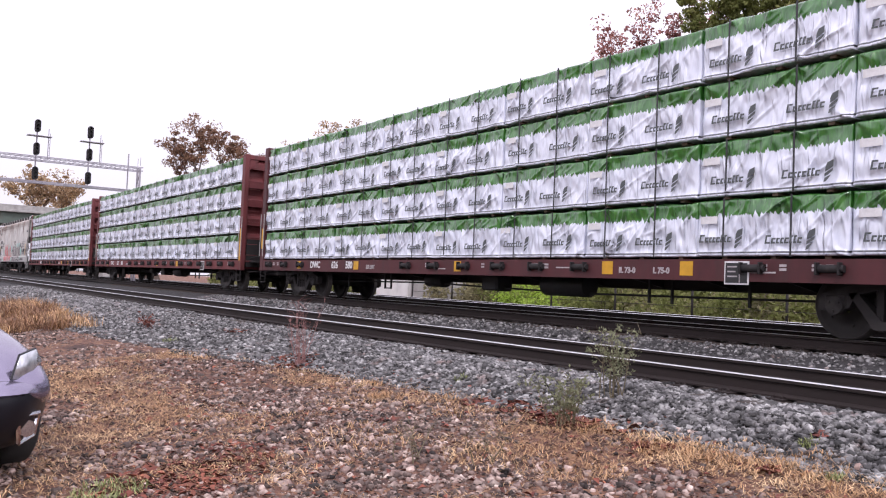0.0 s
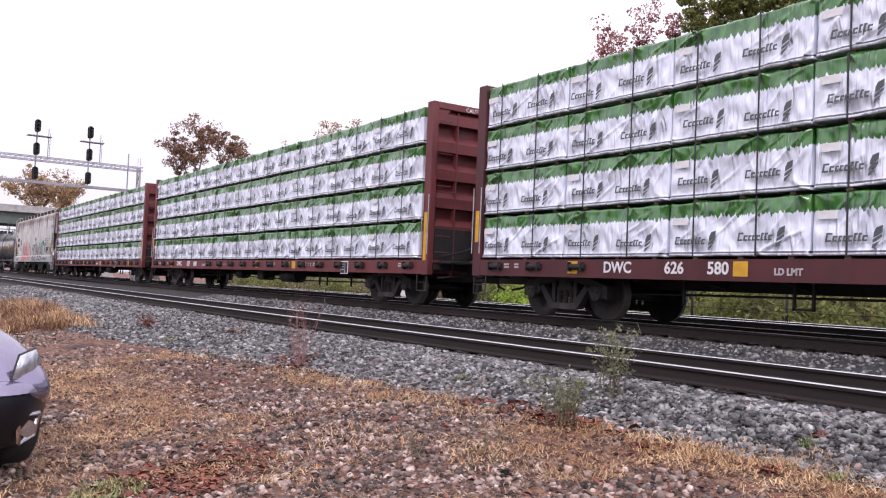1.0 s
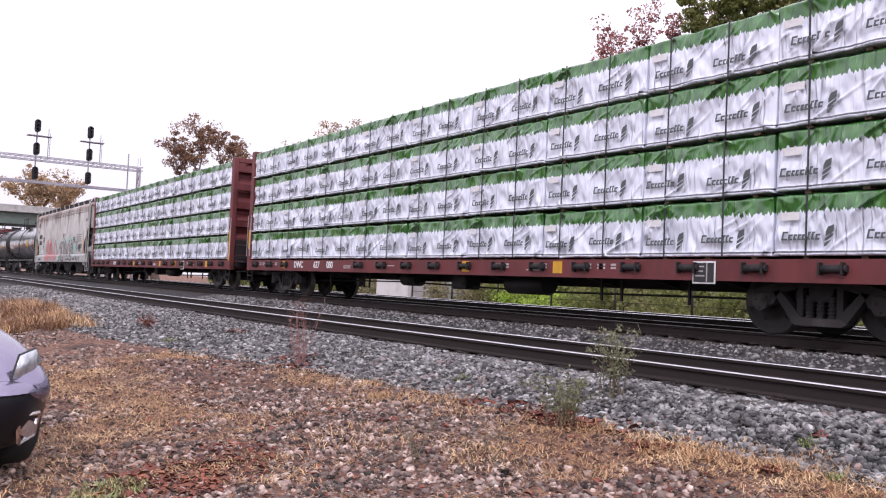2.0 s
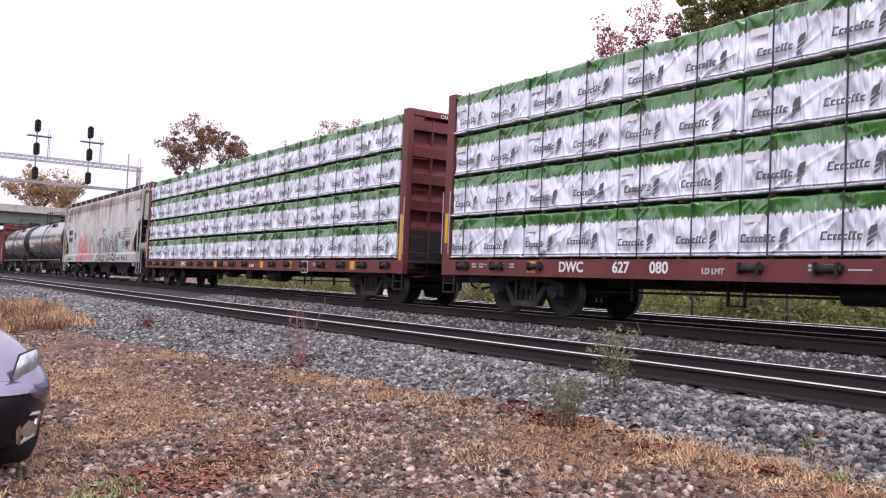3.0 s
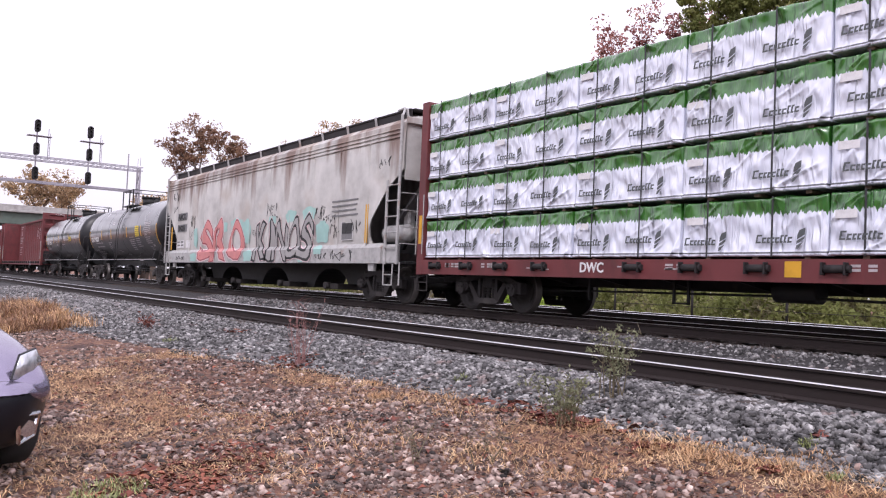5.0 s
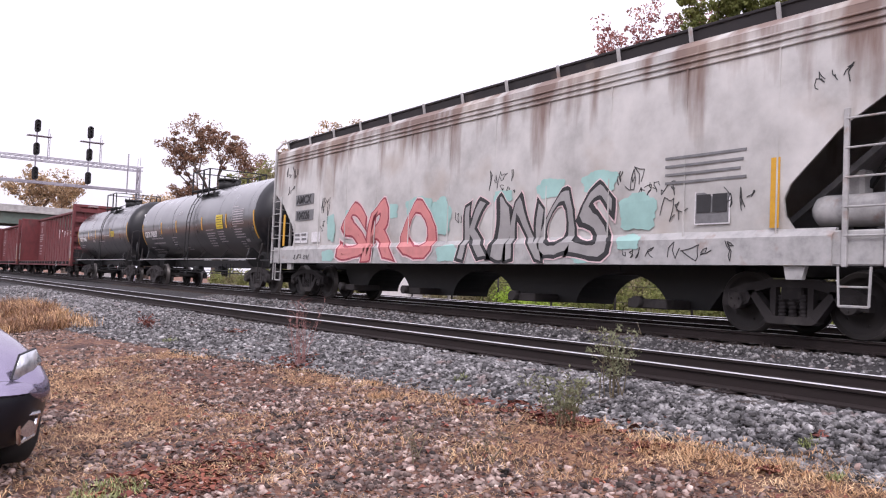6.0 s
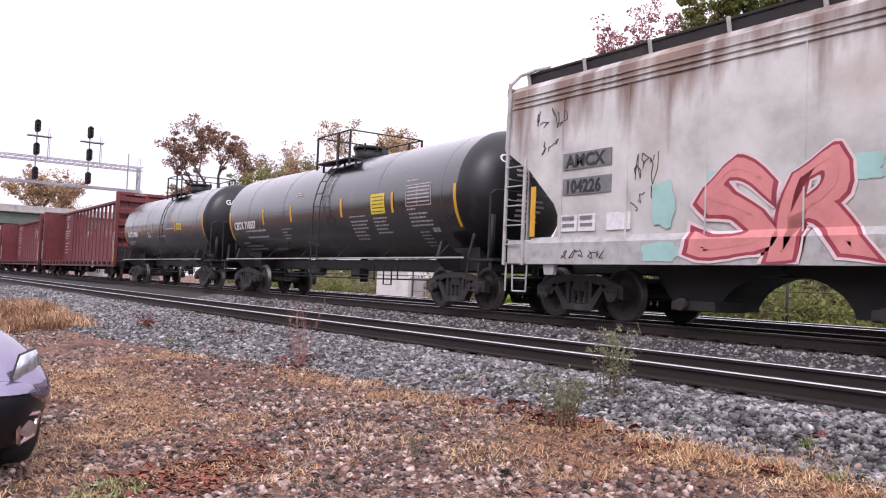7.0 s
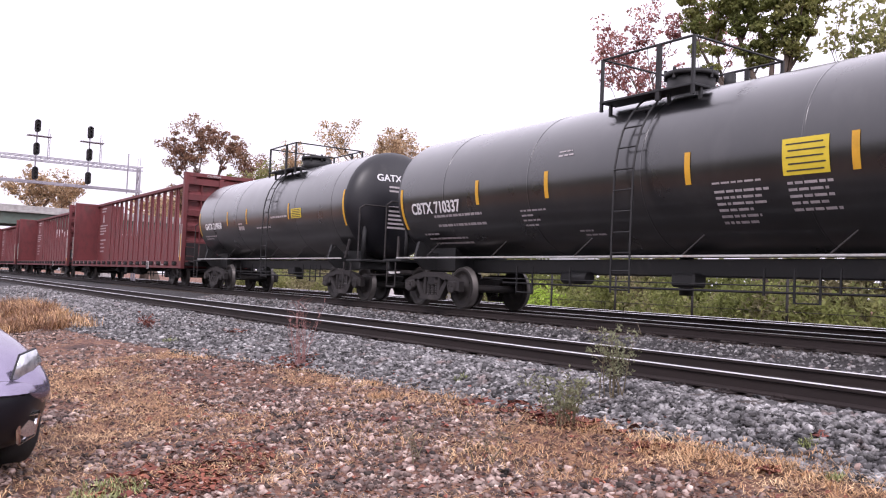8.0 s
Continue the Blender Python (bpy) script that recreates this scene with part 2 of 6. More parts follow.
def leafy(name, a, b, c, through_light=0.42):
    """Leaves that let part of the light through."""
    m = surface(name, [(0.3, a), (0.5, b), (0.7, c)], 0.75, scale=0.8, bump=0, island=0.45, spec=0.3)
    nt = m.node_tree
    bs = nt.nodes["Principled BSDF"]
    tl, mix = nt.nodes.new("ShaderNodeBsdfTranslucent"), nt.nodes.new("ShaderNodeMixShader")
    gain = nt.nodes.new("ShaderNodeVectorMath")
    gain.operation = "SCALE"
    gain.inputs["Scale"].default_value = 1.7
    nt.links.new(bs.inputs["Base Color"].links[0].from_socket, gain.inputs[0])
    nt.links.new(gain.outputs[0], tl.inputs["Color"])
    mix.inputs["Fac"].default_value = through_light
    nt.links.new(bs.outputs[0], mix.inputs[1])
    nt.links.new(tl.outputs[0], mix.inputs[2])
    nt.links.new(mix.outputs[0], nt.nodes["Material Output"].inputs["Surface"])
    return m


M_LEAF_AUTUMN = leafy("autumn_leaves", (0.12, 0.065, 0.05), (0.21, 0.125, 0.085), (0.30, 0.20, 0.12))
# tan leaves, the colour lightened to stand for bright haze over distant trees
M_LEAF_HAZE_TAN = leafy("haze_pale_tan_leaves", (0.24, 0.16, 0.10), (0.36, 0.26, 0.16), (0.46, 0.36, 0.22))
M_LEAF_ROSE = leafy("russet_leaves", (0.17, 0.065, 0.06), (0.28, 0.13, 0.12), (0.40, 0.24, 0.20))
M_LEAF_DRY = leafy("dry_olive_leaves", (0.13, 0.12, 0.065), (0.22, 0.20, 0.11), (0.32, 0.28, 0.17))
M_LEAF_GREEN = leafy("green_leaves", (0.10, 0.12, 0.035), (0.18, 0.195, 0.065), (0.28, 0.27, 0.11))
M_LEAF_OLIVE = leafy("olive_leaves", (0.10, 0.115, 0.04), (0.19, 0.195, 0.075), (0.30, 0.27, 0.12))
M_LEAF_LIME = leafy("lime_leaves", (0.16, 0.24, 0.03), (0.28, 0.38, 0.06), (0.40, 0.48, 0.12))


def wrap_material():
    """White woven wrap with a printed green band of grass along the upper edge."""
    m = bpy.data.materials.new("printed_lumber_wrap")
    m.use_nodes = True
    nt = m.node_tree
    bs = nt.nodes["Principled BSDF"]
    N, L = nt.nodes.new, nt.links.new
    tc, inf = N("ShaderNodeTexCoord"), N("ShaderNodeObjectInfo")
    sep = N("ShaderNodeSeparateXYZ")
    L(tc.outputs["Object"], sep.inputs[0])
    shift = N("ShaderNodeMath")
    shift.operation = "MULTIPLY_ADD"
    shift.inputs[1].default_value = 37.0
    L(inf.outputs["Random"], shift.inputs[0])
    L(sep.outputs["X"], shift.inputs[2])
    com = N("ShaderNodeCombineXYZ")
    L(shift.outputs[0], com.inputs["X"])
    blades = N("ShaderNodeTexNoise")
    blades.inputs["Scale"].default_value, blades.inputs["Detail"].default_value = 17.0, 9.0
    L(com.outputs[0], blades.inputs["Vector"])
    edge = N("ShaderNodeMath")
    edge.operation = "MULTIPLY_ADD"
    edge.inputs[1].default_value, edge.inputs[2].default_value = -0.34, 0.352
    L(blades.outputs["Fac"], edge.inputs[0])
    dif = N("ShaderNodeMath")
    dif.operation = "SUBTRACT"
    L(sep.outputs["Z"], dif.inputs[0])
    L(edge.outputs[0], dif.inputs[1])
    mask = N("ShaderNodeMapRange")
    mask.inputs["From Min"].default_value, mask.inputs["From Max"].default_value = -0.006, 0.006
    L(dif.outputs[0], mask.inputs["Value"])
    com2 = N("ShaderNodeVectorMath")
    com2.operation = "ADD"
    L(tc.outputs["Object"], com2.inputs[0])
    L(com.outputs[0], com2.inputs[1])
    gn = N("ShaderNodeTexNoise")
    gn.inputs["Scale"].default_value, gn.inputs["Detail"].default_value = 3.0, 6
    L(com2.outputs[0], gn.inputs["Vector"])
    green = ramp_of(nt, [(0.35, (0.018, 0.10, 0.014)), (0.55, (0.040, 0.175, 0.024)), (0.75, (0.085, 0.25, 0.05))])
    white = ramp_of(nt, [(0.3, (0.66, 0.69, 0.82)), (0.5, (0.76, 0.79, 0.91)), (0.7, (0.81, 0.84, 0.95))])
    L(gn.outputs["Fac"], green.inputs["Fac"])
    L(gn.outputs["Fac"], white.inputs["Fac"])
    mx = N("ShaderNodeMixRGB")
    L(mask.outputs[0], mx.inputs["Fac"])
    L(white.outputs[0], mx.inputs["Color1"])
    L(green.outputs[0], mx.inputs["Color2"])
    hem = N("ShaderNodeMath")
    hem.operation = "COMPARE"
    hem.inputs[1].default_value, hem.inputs[2].default_value = -0.366, 0.014
    L(sep.outputs["Z"], hem.inputs[0])
    mx2 = N("ShaderNodeMixRGB")
    mx2.inputs["Color2"].default_value = (0.03, 0.03, 0.04, 1)
    L(hem.outputs[0], mx2.inputs["Fac"])
    L(mx.outputs[0], mx2.inputs["Color1"])
    L(mx2.outputs[0], bs.inputs["Base Color"])
    bs.inputs["Roughness"].default_value = 0.30
    bs.inputs["Coat Weight"].default_value, bs.inputs["Coat Roughness"].default_value = 1.0, 0.16
    bs.inputs["Coat IOR"].default_value = 1.6
    mpp = N("ShaderNodeMapping")
    mpp.inputs["Scale"].default_value = (2.0, 1.0, 0.6)
    mpp.inputs["Rotation"].default_value = (0, radians(42), 0)
    L(com2.outputs[0], mpp.inputs["Vector"])
    wr = N("ShaderNodeTexNoise")
    wr.noise_type = "RIDGED_MULTIFRACTAL"
    wr.inputs["Scale"].default_value, wr.inputs["Detail"].default_value, wr.inputs["Distortion"].default_value = 2.9, 3.5, 0.9
    L(mpp.outputs[0], wr.inputs["Vector"])
    bp = N("ShaderNodeBump")
    bp.inputs["Strength"].default_value, bp.inputs["Distance"].default_value = 1.0, 0.060
    L(wr.outputs["Fac"], bp.inputs["Height"])
    L(bp.outputs[0], bs.inputs["Normal"])
    return m


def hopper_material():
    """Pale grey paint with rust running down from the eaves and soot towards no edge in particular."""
    m = surface("weathered_grey_hopper_paint", [(0.3, (0.38, 0.37, 0.355)), (0.5, (0.53, 0.52, 0.50)), (0.7, (0.64, 0.625, 0.60))], 0.55, scale=1.1, bump=0.12, bump_scale=2.2, bump_dist=0.02)
    nt = m.node_tree
    bs = nt.nodes["Principled BSDF"]
    N, L = nt.nodes.new, nt.links.new
    old = bs.inputs["Base Color"].links[0].from_socket
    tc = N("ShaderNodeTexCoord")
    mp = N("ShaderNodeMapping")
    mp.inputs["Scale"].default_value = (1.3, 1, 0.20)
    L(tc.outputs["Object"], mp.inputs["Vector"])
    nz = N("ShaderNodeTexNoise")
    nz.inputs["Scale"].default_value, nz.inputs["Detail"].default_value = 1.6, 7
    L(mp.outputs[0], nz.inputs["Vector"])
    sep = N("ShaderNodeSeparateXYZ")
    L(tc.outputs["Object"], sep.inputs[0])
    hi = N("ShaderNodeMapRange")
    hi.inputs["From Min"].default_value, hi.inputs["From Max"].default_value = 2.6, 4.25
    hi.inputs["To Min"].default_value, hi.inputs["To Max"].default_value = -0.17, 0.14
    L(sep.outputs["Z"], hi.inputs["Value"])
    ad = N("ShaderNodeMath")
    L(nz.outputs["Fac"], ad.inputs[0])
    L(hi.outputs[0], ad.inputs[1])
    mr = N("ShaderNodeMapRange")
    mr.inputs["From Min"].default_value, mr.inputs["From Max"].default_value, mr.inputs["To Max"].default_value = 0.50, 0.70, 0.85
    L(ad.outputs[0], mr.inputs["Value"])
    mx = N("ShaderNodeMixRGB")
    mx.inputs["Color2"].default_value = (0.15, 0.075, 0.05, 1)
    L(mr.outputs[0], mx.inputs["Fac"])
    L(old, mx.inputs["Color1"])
    # broad soft tan blotches
    n4 = N("ShaderNodeTexNoise")
    n4.inputs["Scale"].default_value, n4.inputs["Detail"].default_value = 0.75, 4
    L(tc.outputs["Object"], n4.inputs["Vector"])
    m4 = N("ShaderNodeMapRange")
    m4.inputs["From Min"].default_value, m4.inputs["From Max"].default_value, m4.inputs["To Max"].default_value = 0.54, 0.74, 0.55
    L(n4.outputs["Fac"], m4.inputs["Value"])
    mx4 = N("ShaderNodeMixRGB")
    mx4.inputs["Color2"].default_value = (0.36, 0.27, 0.20, 1)
    L(m4.outputs[0], mx4.inputs["Fac"])
    L(mx.outputs[0], mx4.inputs["Color1"])
    L(mx4.outputs[0], bs.inputs["Base Color"])
    return m


M_WRAP = wrap_material()
_p = M_TANK.node_tree.nodes["Principled BSDF"]
_p.inputs["Coat Weight"].default_value, _p.inputs["Coat Roughness"].default_value, _p.inputs["Coat IOR"].default_value = 1.0, 0.20, 1.55
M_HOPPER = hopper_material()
M_STRAP = surface("black_strap", tones((0.03, 0.03, 0.034)), 0.6, scale=6, bump=0)
M_LOGO = surface("dark_print", tones((0.085, 0.095, 0.10), 0.8, 1.2), 0.5, scale=8, bump=0)
M_LUMBER = surface("sawn_lumber", tones((0.12, 0.085, 0.06)), 0.8, scale=3, bump=0.2, stretch=(0.3, 4, 6))
M_PINK = surface("pink_spray_paint", tones((0.62, 0.23, 0.22), 0.85, 1.12), 0.5, scale=2.5, bump=0)
M_CRIMSON = surface("crimson_spray_paint", tones((0.30, 0.04, 0.06)), 0.5, scale=4, bump=0)
M_PALEPINK = surface("white_pink_spray_paint", tones((0.72, 0.55, 0.56), 0.9, 1.1), 0.5, scale=4, bump=0)
M_TEAL = surface("teal_spray_paint", tones((0.33, 0.54, 0.50), 0.85, 1.15), 0.5, scale=2, bump=0)
M_SILVER = surface("silver_spray_paint", tones((0.33, 0.32, 0.315), 0.85, 1.15), 0.4, scale=3, bump=0)
M_CARPAINT = surface("violet_grey_car_paint", tones((0.27, 0.24, 0.33), 0.9, 1.1), 0.16, metal=0.75, scale=3, bump=0, rough_var=0.04)
M_TRIMBLACK = surface("black_bumper_plastic", tones((0.009, 0.009, 0.014)), 0.42, scale=6, bump=0.05, spec=0.3)
M_CHROME = surface("chrome_trim", tones((0.8, 0.8, 0.82), 0.95, 1.05), 0.12, metal=1.0, scale=3, bump=0, rough_var=0.03)
M_TYRE = surface("tyre_rubber", tones((0.025, 0.025, 0.026)), 0.9, scale=8, bump=0.2)
M_LENS = surface("headlight_lens", tones((0.52, 0.53, 0.56), 0.55, 1.3), 0.12, metal=0.6, scale=9, bump=0.3, bump_scale=14, bump_dist=0.03, rough_var=0.05)
M_GLASS = bpy.data.materials.new("tinted_car_glass")
M_GLASS.use_nodes = True
_g = M_GLASS.node_tree.nodes["Principled BSDF"]
_g.inputs["Base Color"].default_value = (0.05, 0.06, 0.07, 1)
_g.inputs["Roughness"].default_value, _g.inputs["Transmission Weight"].default_value = 0.03, 0.8


# ---- ground ----
def toe(x):
    """Where the ballast shoulder meets the dirt."""
    return float(np.interp(x, [-60, -26, -20, -14, -10, -8, -6, -4, 0], [3.0, 2.9, 2.9, 3.65, 4.95, 5.3, 5.4, 5.55, 5.7]))


def track_shift(x):
    """Sideways bend of the near track."""
    return float(np.interp(x, [-300, -40, -25, -15, -5, 60], [-0.55, -0.50, -0.42, -0.25, 0.0, 0.3]))


def ground_z(x, y):
    t = toe(x)
    z = float(np.interp(y, [-400, -6, 1.2, t, 6.15 + track_shift(x), 9.0, 10.1, 18.6, 20.5, 60, 800], [-1.3, -1.0, -0.95, -0.66, -0.43, -0.43, -0.22, -0.22, -0.7, -0.8, -0.8]))
    r = 0.035 if y < t else 0.02
    z += r * noise.noise((x * 0.9, y * 0.9, 0)) + r * 0.6 * noise.noise((x * 3.1, y * 3.1, 4))
    return z


def ground():
    xs = sorted({round(float(a), 3) for a in np.concatenate([np.linspace(-900, -60, 22), np.linspace(-60, -20, 81), np.linspace(-20, 2, 140), np.linspace(2, 400, 14)])})
    ys = sorted({round(float(a), 3) for a in np.concatenate([np.linspace(-300, -4, 10), np.linspace(-4, 0, 14), np.linspace(0, 10.5, 110), np.linspace(10.5, 24, 28), np.linspace(24, 900, 16)])})
    nx, ny = len(xs), len(ys)
    vs = [(x, y, ground_z(x, y)) for x in xs for y in ys]
    fs, ix = [], []
    for i in range(nx - 1):
        for j in range(ny - 1):
            fs.append((i * ny + j, (i + 1) * ny + j, (i + 1) * ny + j + 1, i * ny + j + 1))
            x, y = (xs[i] + xs[i + 1]) / 2, (ys[j] + ys[j + 1]) / 2
            ix.append(1 if toe(x) + 0.25 * noise.noise((x * 1.3, y, 2)) < y < 19.2 else 0)
    ob = new("ground", cloud_mesh("ground", vs, fs, [M_DIRT, M_BALLASTBED], ix))
    tagged(ob, "brown dirt ground with dry grass and a gravel bed", "ground", kind="structure")


ground()

# rails: foot, web and head of one rail across its width
RAIL_SECTION = [(-0.07, -0.17), (0.07, -0.17), (0.07, -0.155), (0.012, -0.135), (0.010, -0.045), (0.036, -0.035), (0.036, -0.006), (0.028, 0.0), (-0.028, 0.0), (-0.036, -0.006), (-0.036, -0.035), (-0.010, -0.045), (-0.012, -0.135), (-0.07, -0.155)]


def rail_mesh(y0, z0, bend):
    g = Geo()
    xs = [-420, -300, -200, -140, -100, -80, -65] + [-60 + 2 * i for i in range(33)] + [20, 60, 120]
    n = len(RAIL_SECTION)
    vs = []
    for x in xs:
        s = track_shift(x) if bend else 0.0
        vs += [(x, y0 + s + a, z0 + b) for a, b in RAIL_SECTION]
    for i in range(len(xs) - 1):
        for k in range(n):
            g.f.append([i * n + k, (i + 1) * n + k, (i + 1) * n + (k + 1) % n, i * n + (k + 1) % n])
            g.m.append(1 if k in (6, 7, 8) else 0)
            g.s.append(False)
    g.v = vs
    return g


def railway_track(label, yc, z0, bend, ties_from, ties_to):
    tr = thing("railway_track", Matrix(), label, "railway track", kind="structure")
    for s in (-0.755, 0.755):
        part("rail", rail_mesh(yc + s, z0, bend), [M_RAILSIDE, M_RAILTOP], tr, "rusty steel rail with a bright worn head")
    tie = Geo().box((0, 0, 0), (0.23, 2.6, 0.18), 0.015).mesh("tie", M_TIE)
    plate = Geo().box((0, 0, 0), (0.18, 0.30, 0.02), 0.004)
    for s in (-0.08, 0.08):
        plate.box((s * 0.6, 0.095, 0.02), (0.03, 0.03, 0.03), 0.004).box((s * 0.6, -0.095, 0.02), (0.03, 0.03, 0.03), 0.004)
    plate = plate.mesh("tie_plate", M_RAILSIDE)
    x = ties_from
    rnd = random.Random(5)
    while x < ties_to:
        s = track_shift(x) if bend else 0.0
        b = part("tie", tie, None, tr, at=pose(x, yc + s + rnd.uniform(-0.04, 0.04), z0 - 0.17 - 0.11 - rnd.uniform(0, 0.01), 0, 0, rnd.uniform(-0.8, 0.8)))
        if x > -24:
            for q in (-0.755, 0.755):
                part("tie_plate", plate, None, b, at=(0, q, 0.10))
        x += 0.53


railway_track("near railway track of rusty rails on dark ties", 7.72, -0.22, True, -45, 2)
railway_track("railway track on gravel under the freight train", 11.8, 0.0, False, -48, -2)
railway_track("far railway track on gravel beyond the train", 16.75, 0.0, False, -48, -4)

# ---- freight train ----
TRAIN_Y, SPEED = 11.8, 11.75
MOVING, WHEELSETS = [], []
R_WHEEL = 0.46


def bars(g, x, y, z, widths, height, gap, mat=0, axis="x", depth=0.003, step=None):
    """Lines of writing too small to read, as plain bars: a line for each width, from (x, z) downwards."""
    for i, w in enumerate(widths):
        zz = z - i * (step or height + gap)
        if axis == "x":
            g.box((x + w / 2, y, zz), (w, depth, height), mat=mat)
        else:
            g.box((y, x - w / 2, zz), (depth, w, height), mat=mat)
    return g


def lettering(name, words, size, mat, parent, m, depth=0.003, shear=0.0, wide=1.0, bold=0.0, label="", space=1.0):
    """Words in the built-in font as a thin mesh, standing in the local x-z plane of m, from its origin to the right."""
    cu = bpy.data.curves.new(name, "FONT")
    cu.body, cu.size, cu.extrude, cu.shear, cu.offset, cu.space_character = words, size, depth, shear, bold, space
    cu.resolution_u = 3
    tmp = new(name + "_curve", cu)
    me = bpy.data.meshes.new_from_object(tmp.evaluated_get(bpy.context.evaluated_depsgraph_get()))
    bpy.data.objects.remove(tmp)
    bpy.data.curves.remove(cu)
    me.name = name
    me.transform(m @ Matrix.Rotation(radians(90), 4, "X") @ Matrix.Diagonal((wide, 1, 1, 1)))
    me.materials.clear()
    me.materials.append(mat)
    return part(name, me, None, parent, label)


def wheelset_mesh():
    g = Geo()
    for s in (-1, 1):
        prof = [(-0.075, 0.10), (-0.075, 0.17), (-0.03, 0.19), (-0.02, 0.36), (-0.065, 0.385), (-0.065, 0.445), (-0.055, R_WHEEL), (0.04, R_WHEEL + 0.004), (0.055, R_WHEEL + 0.028), (0.07, R_WHEEL + 0.02), (0.07, 0.385), (0.02, 0.36), (0.03, 0.19), (0.07, 0.17), (0.07, 0.10)]
        pts = [(s * (0.755 - 0.0) - s * a, r) for a, r in prof]
        k = len(g.f)
        g.turn(pts, 40, "y")
        for i in range(k, len(g.f)):
            ring = (i - k) // 40
            g.m[i] = 1 if ring in (5, 6, 7) else 0
            g.s[i] = ring not in (4,)
        for j in range(5):
            a = 2 * math.pi * j / 5
            g.cyl((0.28 * math.cos(a), s * 0.80, 0.28 * math.sin(a)), (0.28 * math.cos(a), s * 0.765, 0.28 * math.sin(a)), 0.018, 6)
    g.cyl((0, -1.0, 0), (0, 1.0, 0), 0.085, 12)
    return g.mesh("wheelset", [M_WHEEL, M_WHEELRIM])


def sideframe_geo(s):
    """One cast side frame, at y = s, with its two windows open."""
    g = Geo()
    y, d = s * 0.99, 0.15
    g.prism([(-1.14, 0.60), (-1.14, 0.38), (-0.98, 0.40), (-0.98, 0.56), (-0.80, 0.56), (-0.80, 0.40), (-0.70, 0.44), (-0.62, 0.60), (-0.30, 0.68), (0.30, 0.68), (0.62, 0.60), (0.70, 0.44), (0.80, 0.40), (0.80, 0.56), (0.98, 0.56), (0.98, 0.40), (1.14, 0.38), (1.14, 0.60), (0.74, 0.72), (0.34, 0.80), (-0.34, 0.80), (-0.74, 0.72)], "y", y - d / 2, y + d / 2)
    for q in (-1, 1):
        g.prism([(q * 0.72, 0.62), (q * 0.60, 0.64), (q * 0.27, 0.28), (q * 0.40, 0.20)], "y", y - d / 2, y + d / 2)
        g.prism([(q * 0.34, 0.70), (q * 0.25, 0.70), (q * 0.25, 0.24), (q * 0.34, 0.24)], "y", y - d / 2 + 0.02, y + d / 2 - 0.02)
        g.cyl((q * 0.889, y - s * 0.02, R_WHEEL), (q * 0.889, y + s * 0.13, R_WHEEL), 0.125, 14)
        g.box((q * 0.889, y, R_WHEEL + 0.06), (0.30, 0.2, 0.16), 0.02)
        for a in range(3):
            w = 2 * math.pi * a / 3 + 0.5
            g.cyl((q * 0.889 + 0.075 * math.cos(w), y + s * 0.13, R_WHEEL + 0.075 * math.sin(w)), (q * 0.889 + 0.075 * math.cos(w), y + s * 0.155, R_WHEEL + 0.075 * math.sin(w)), 0.018, 6)
    g.prism([(-0.42, 0.20), (-0.34, 0.16), (0.34, 0.16), (0.42, 0.20), (0.34, 0.27), (-0.34, 0.27)], "y", y - d / 2 - 0.02, y + d / 2 + 0.02)
    return g


def spring_mesh():
    g = Geo()
    prof = [(0.0, 0.02)]
    for i in range(6):
        z = 0.012 + i * 0.055
        prof += [(z, 0.048), (z + 0.014, 0.062), (z + 0.028, 0.062), (z + 0.040, 0.048)]
    prof.append((0.34, 0.02))
    return g.turn(prof, 10, "z").mesh("spring", M_TRUCKSTEEL)


WHEELSET, SPRING = wheelset_mesh(), spring_mesh()
FRAME_SIDES = [sideframe_geo(s).mesh("side_frame", M_TRUCKSTEEL) for s in (-1, 1)]
_b = Geo().box((0, 0, 0.60), (0.36, 2.1, 0.22), 0.03).box((0, 0, 0.75), (0.4, 0.5, 0.1), 0.02)
for _q in (-1, 1):
    _b.box((_q * 0.48, 0, 0.42), (0.06, 1.7, 0.10), 0.01).box((_q * 0.44, 0.72, 0.46), (0.07, 0.14, 0.3), 0.02).box((_q * 0.44, -0.72, 0.46), (0.07, 0.14, 0.3), 0.02)
BOLSTER = _b.mesh("bolster", M_DARKSTEEL)


def truck(car, x):
    """A two-axle truck: bolster with its side frames, springs and turning wheelsets."""
    t = part("truck", BOLSTER, None, car, "dark cast steel two-axle truck", at=(x, 0, 0))
    for me in FRAME_SIDES:
        part("side_frame", me, None, t)
    for s in (-1, 1):
        for q in (-0.17, -0.005, 0.16):
            part("spring", SPRING, None, t, at=(q, s * 0.99, 0.25))
    for q in (-0.889, 0.889):
        w = part("wheelset", WHEELSET, None, t, at=(q, 0, R_WHEEL))
        WHEELSETS.append((w, q))
    return t


def coupler_geo(x, s):
    """Draft gear, knuckle coupler and hoses beyond the end at x; s is +1 or -1 along the train."""
    g = Geo()
    g.box((x + s * 0.22, 0, 0.86), (0.5, 0.20, 0.22), 0.02)
    g.box((x + s * 0.52, 0.03, 0.86), (0.22, 0.30, 0.28), 0.05)
    g.box((x + s * 0.60, -0.10, 0.86), (0.12, 0.10, 0.26), 0.03)
    g.pipe([(x + s * 0.05, 0.35, 0.75), (x + s * 0.30, 0.30, 0.52), (x + s * 0.60, 0.22, 0.46)], 0.025, 6)
    g.pipe([(x + s * 0.02, -1.25, 0.66), (x + s * 0.10, -0.9, 0.70), (x + s * 0.10, -0.3, 0.74)], 0.018, 6)
    return g


BUNDLE_L, BUNDLE_H, BUNDLE_D, TIER = 2.435, 0.832, 1.30, 0.896


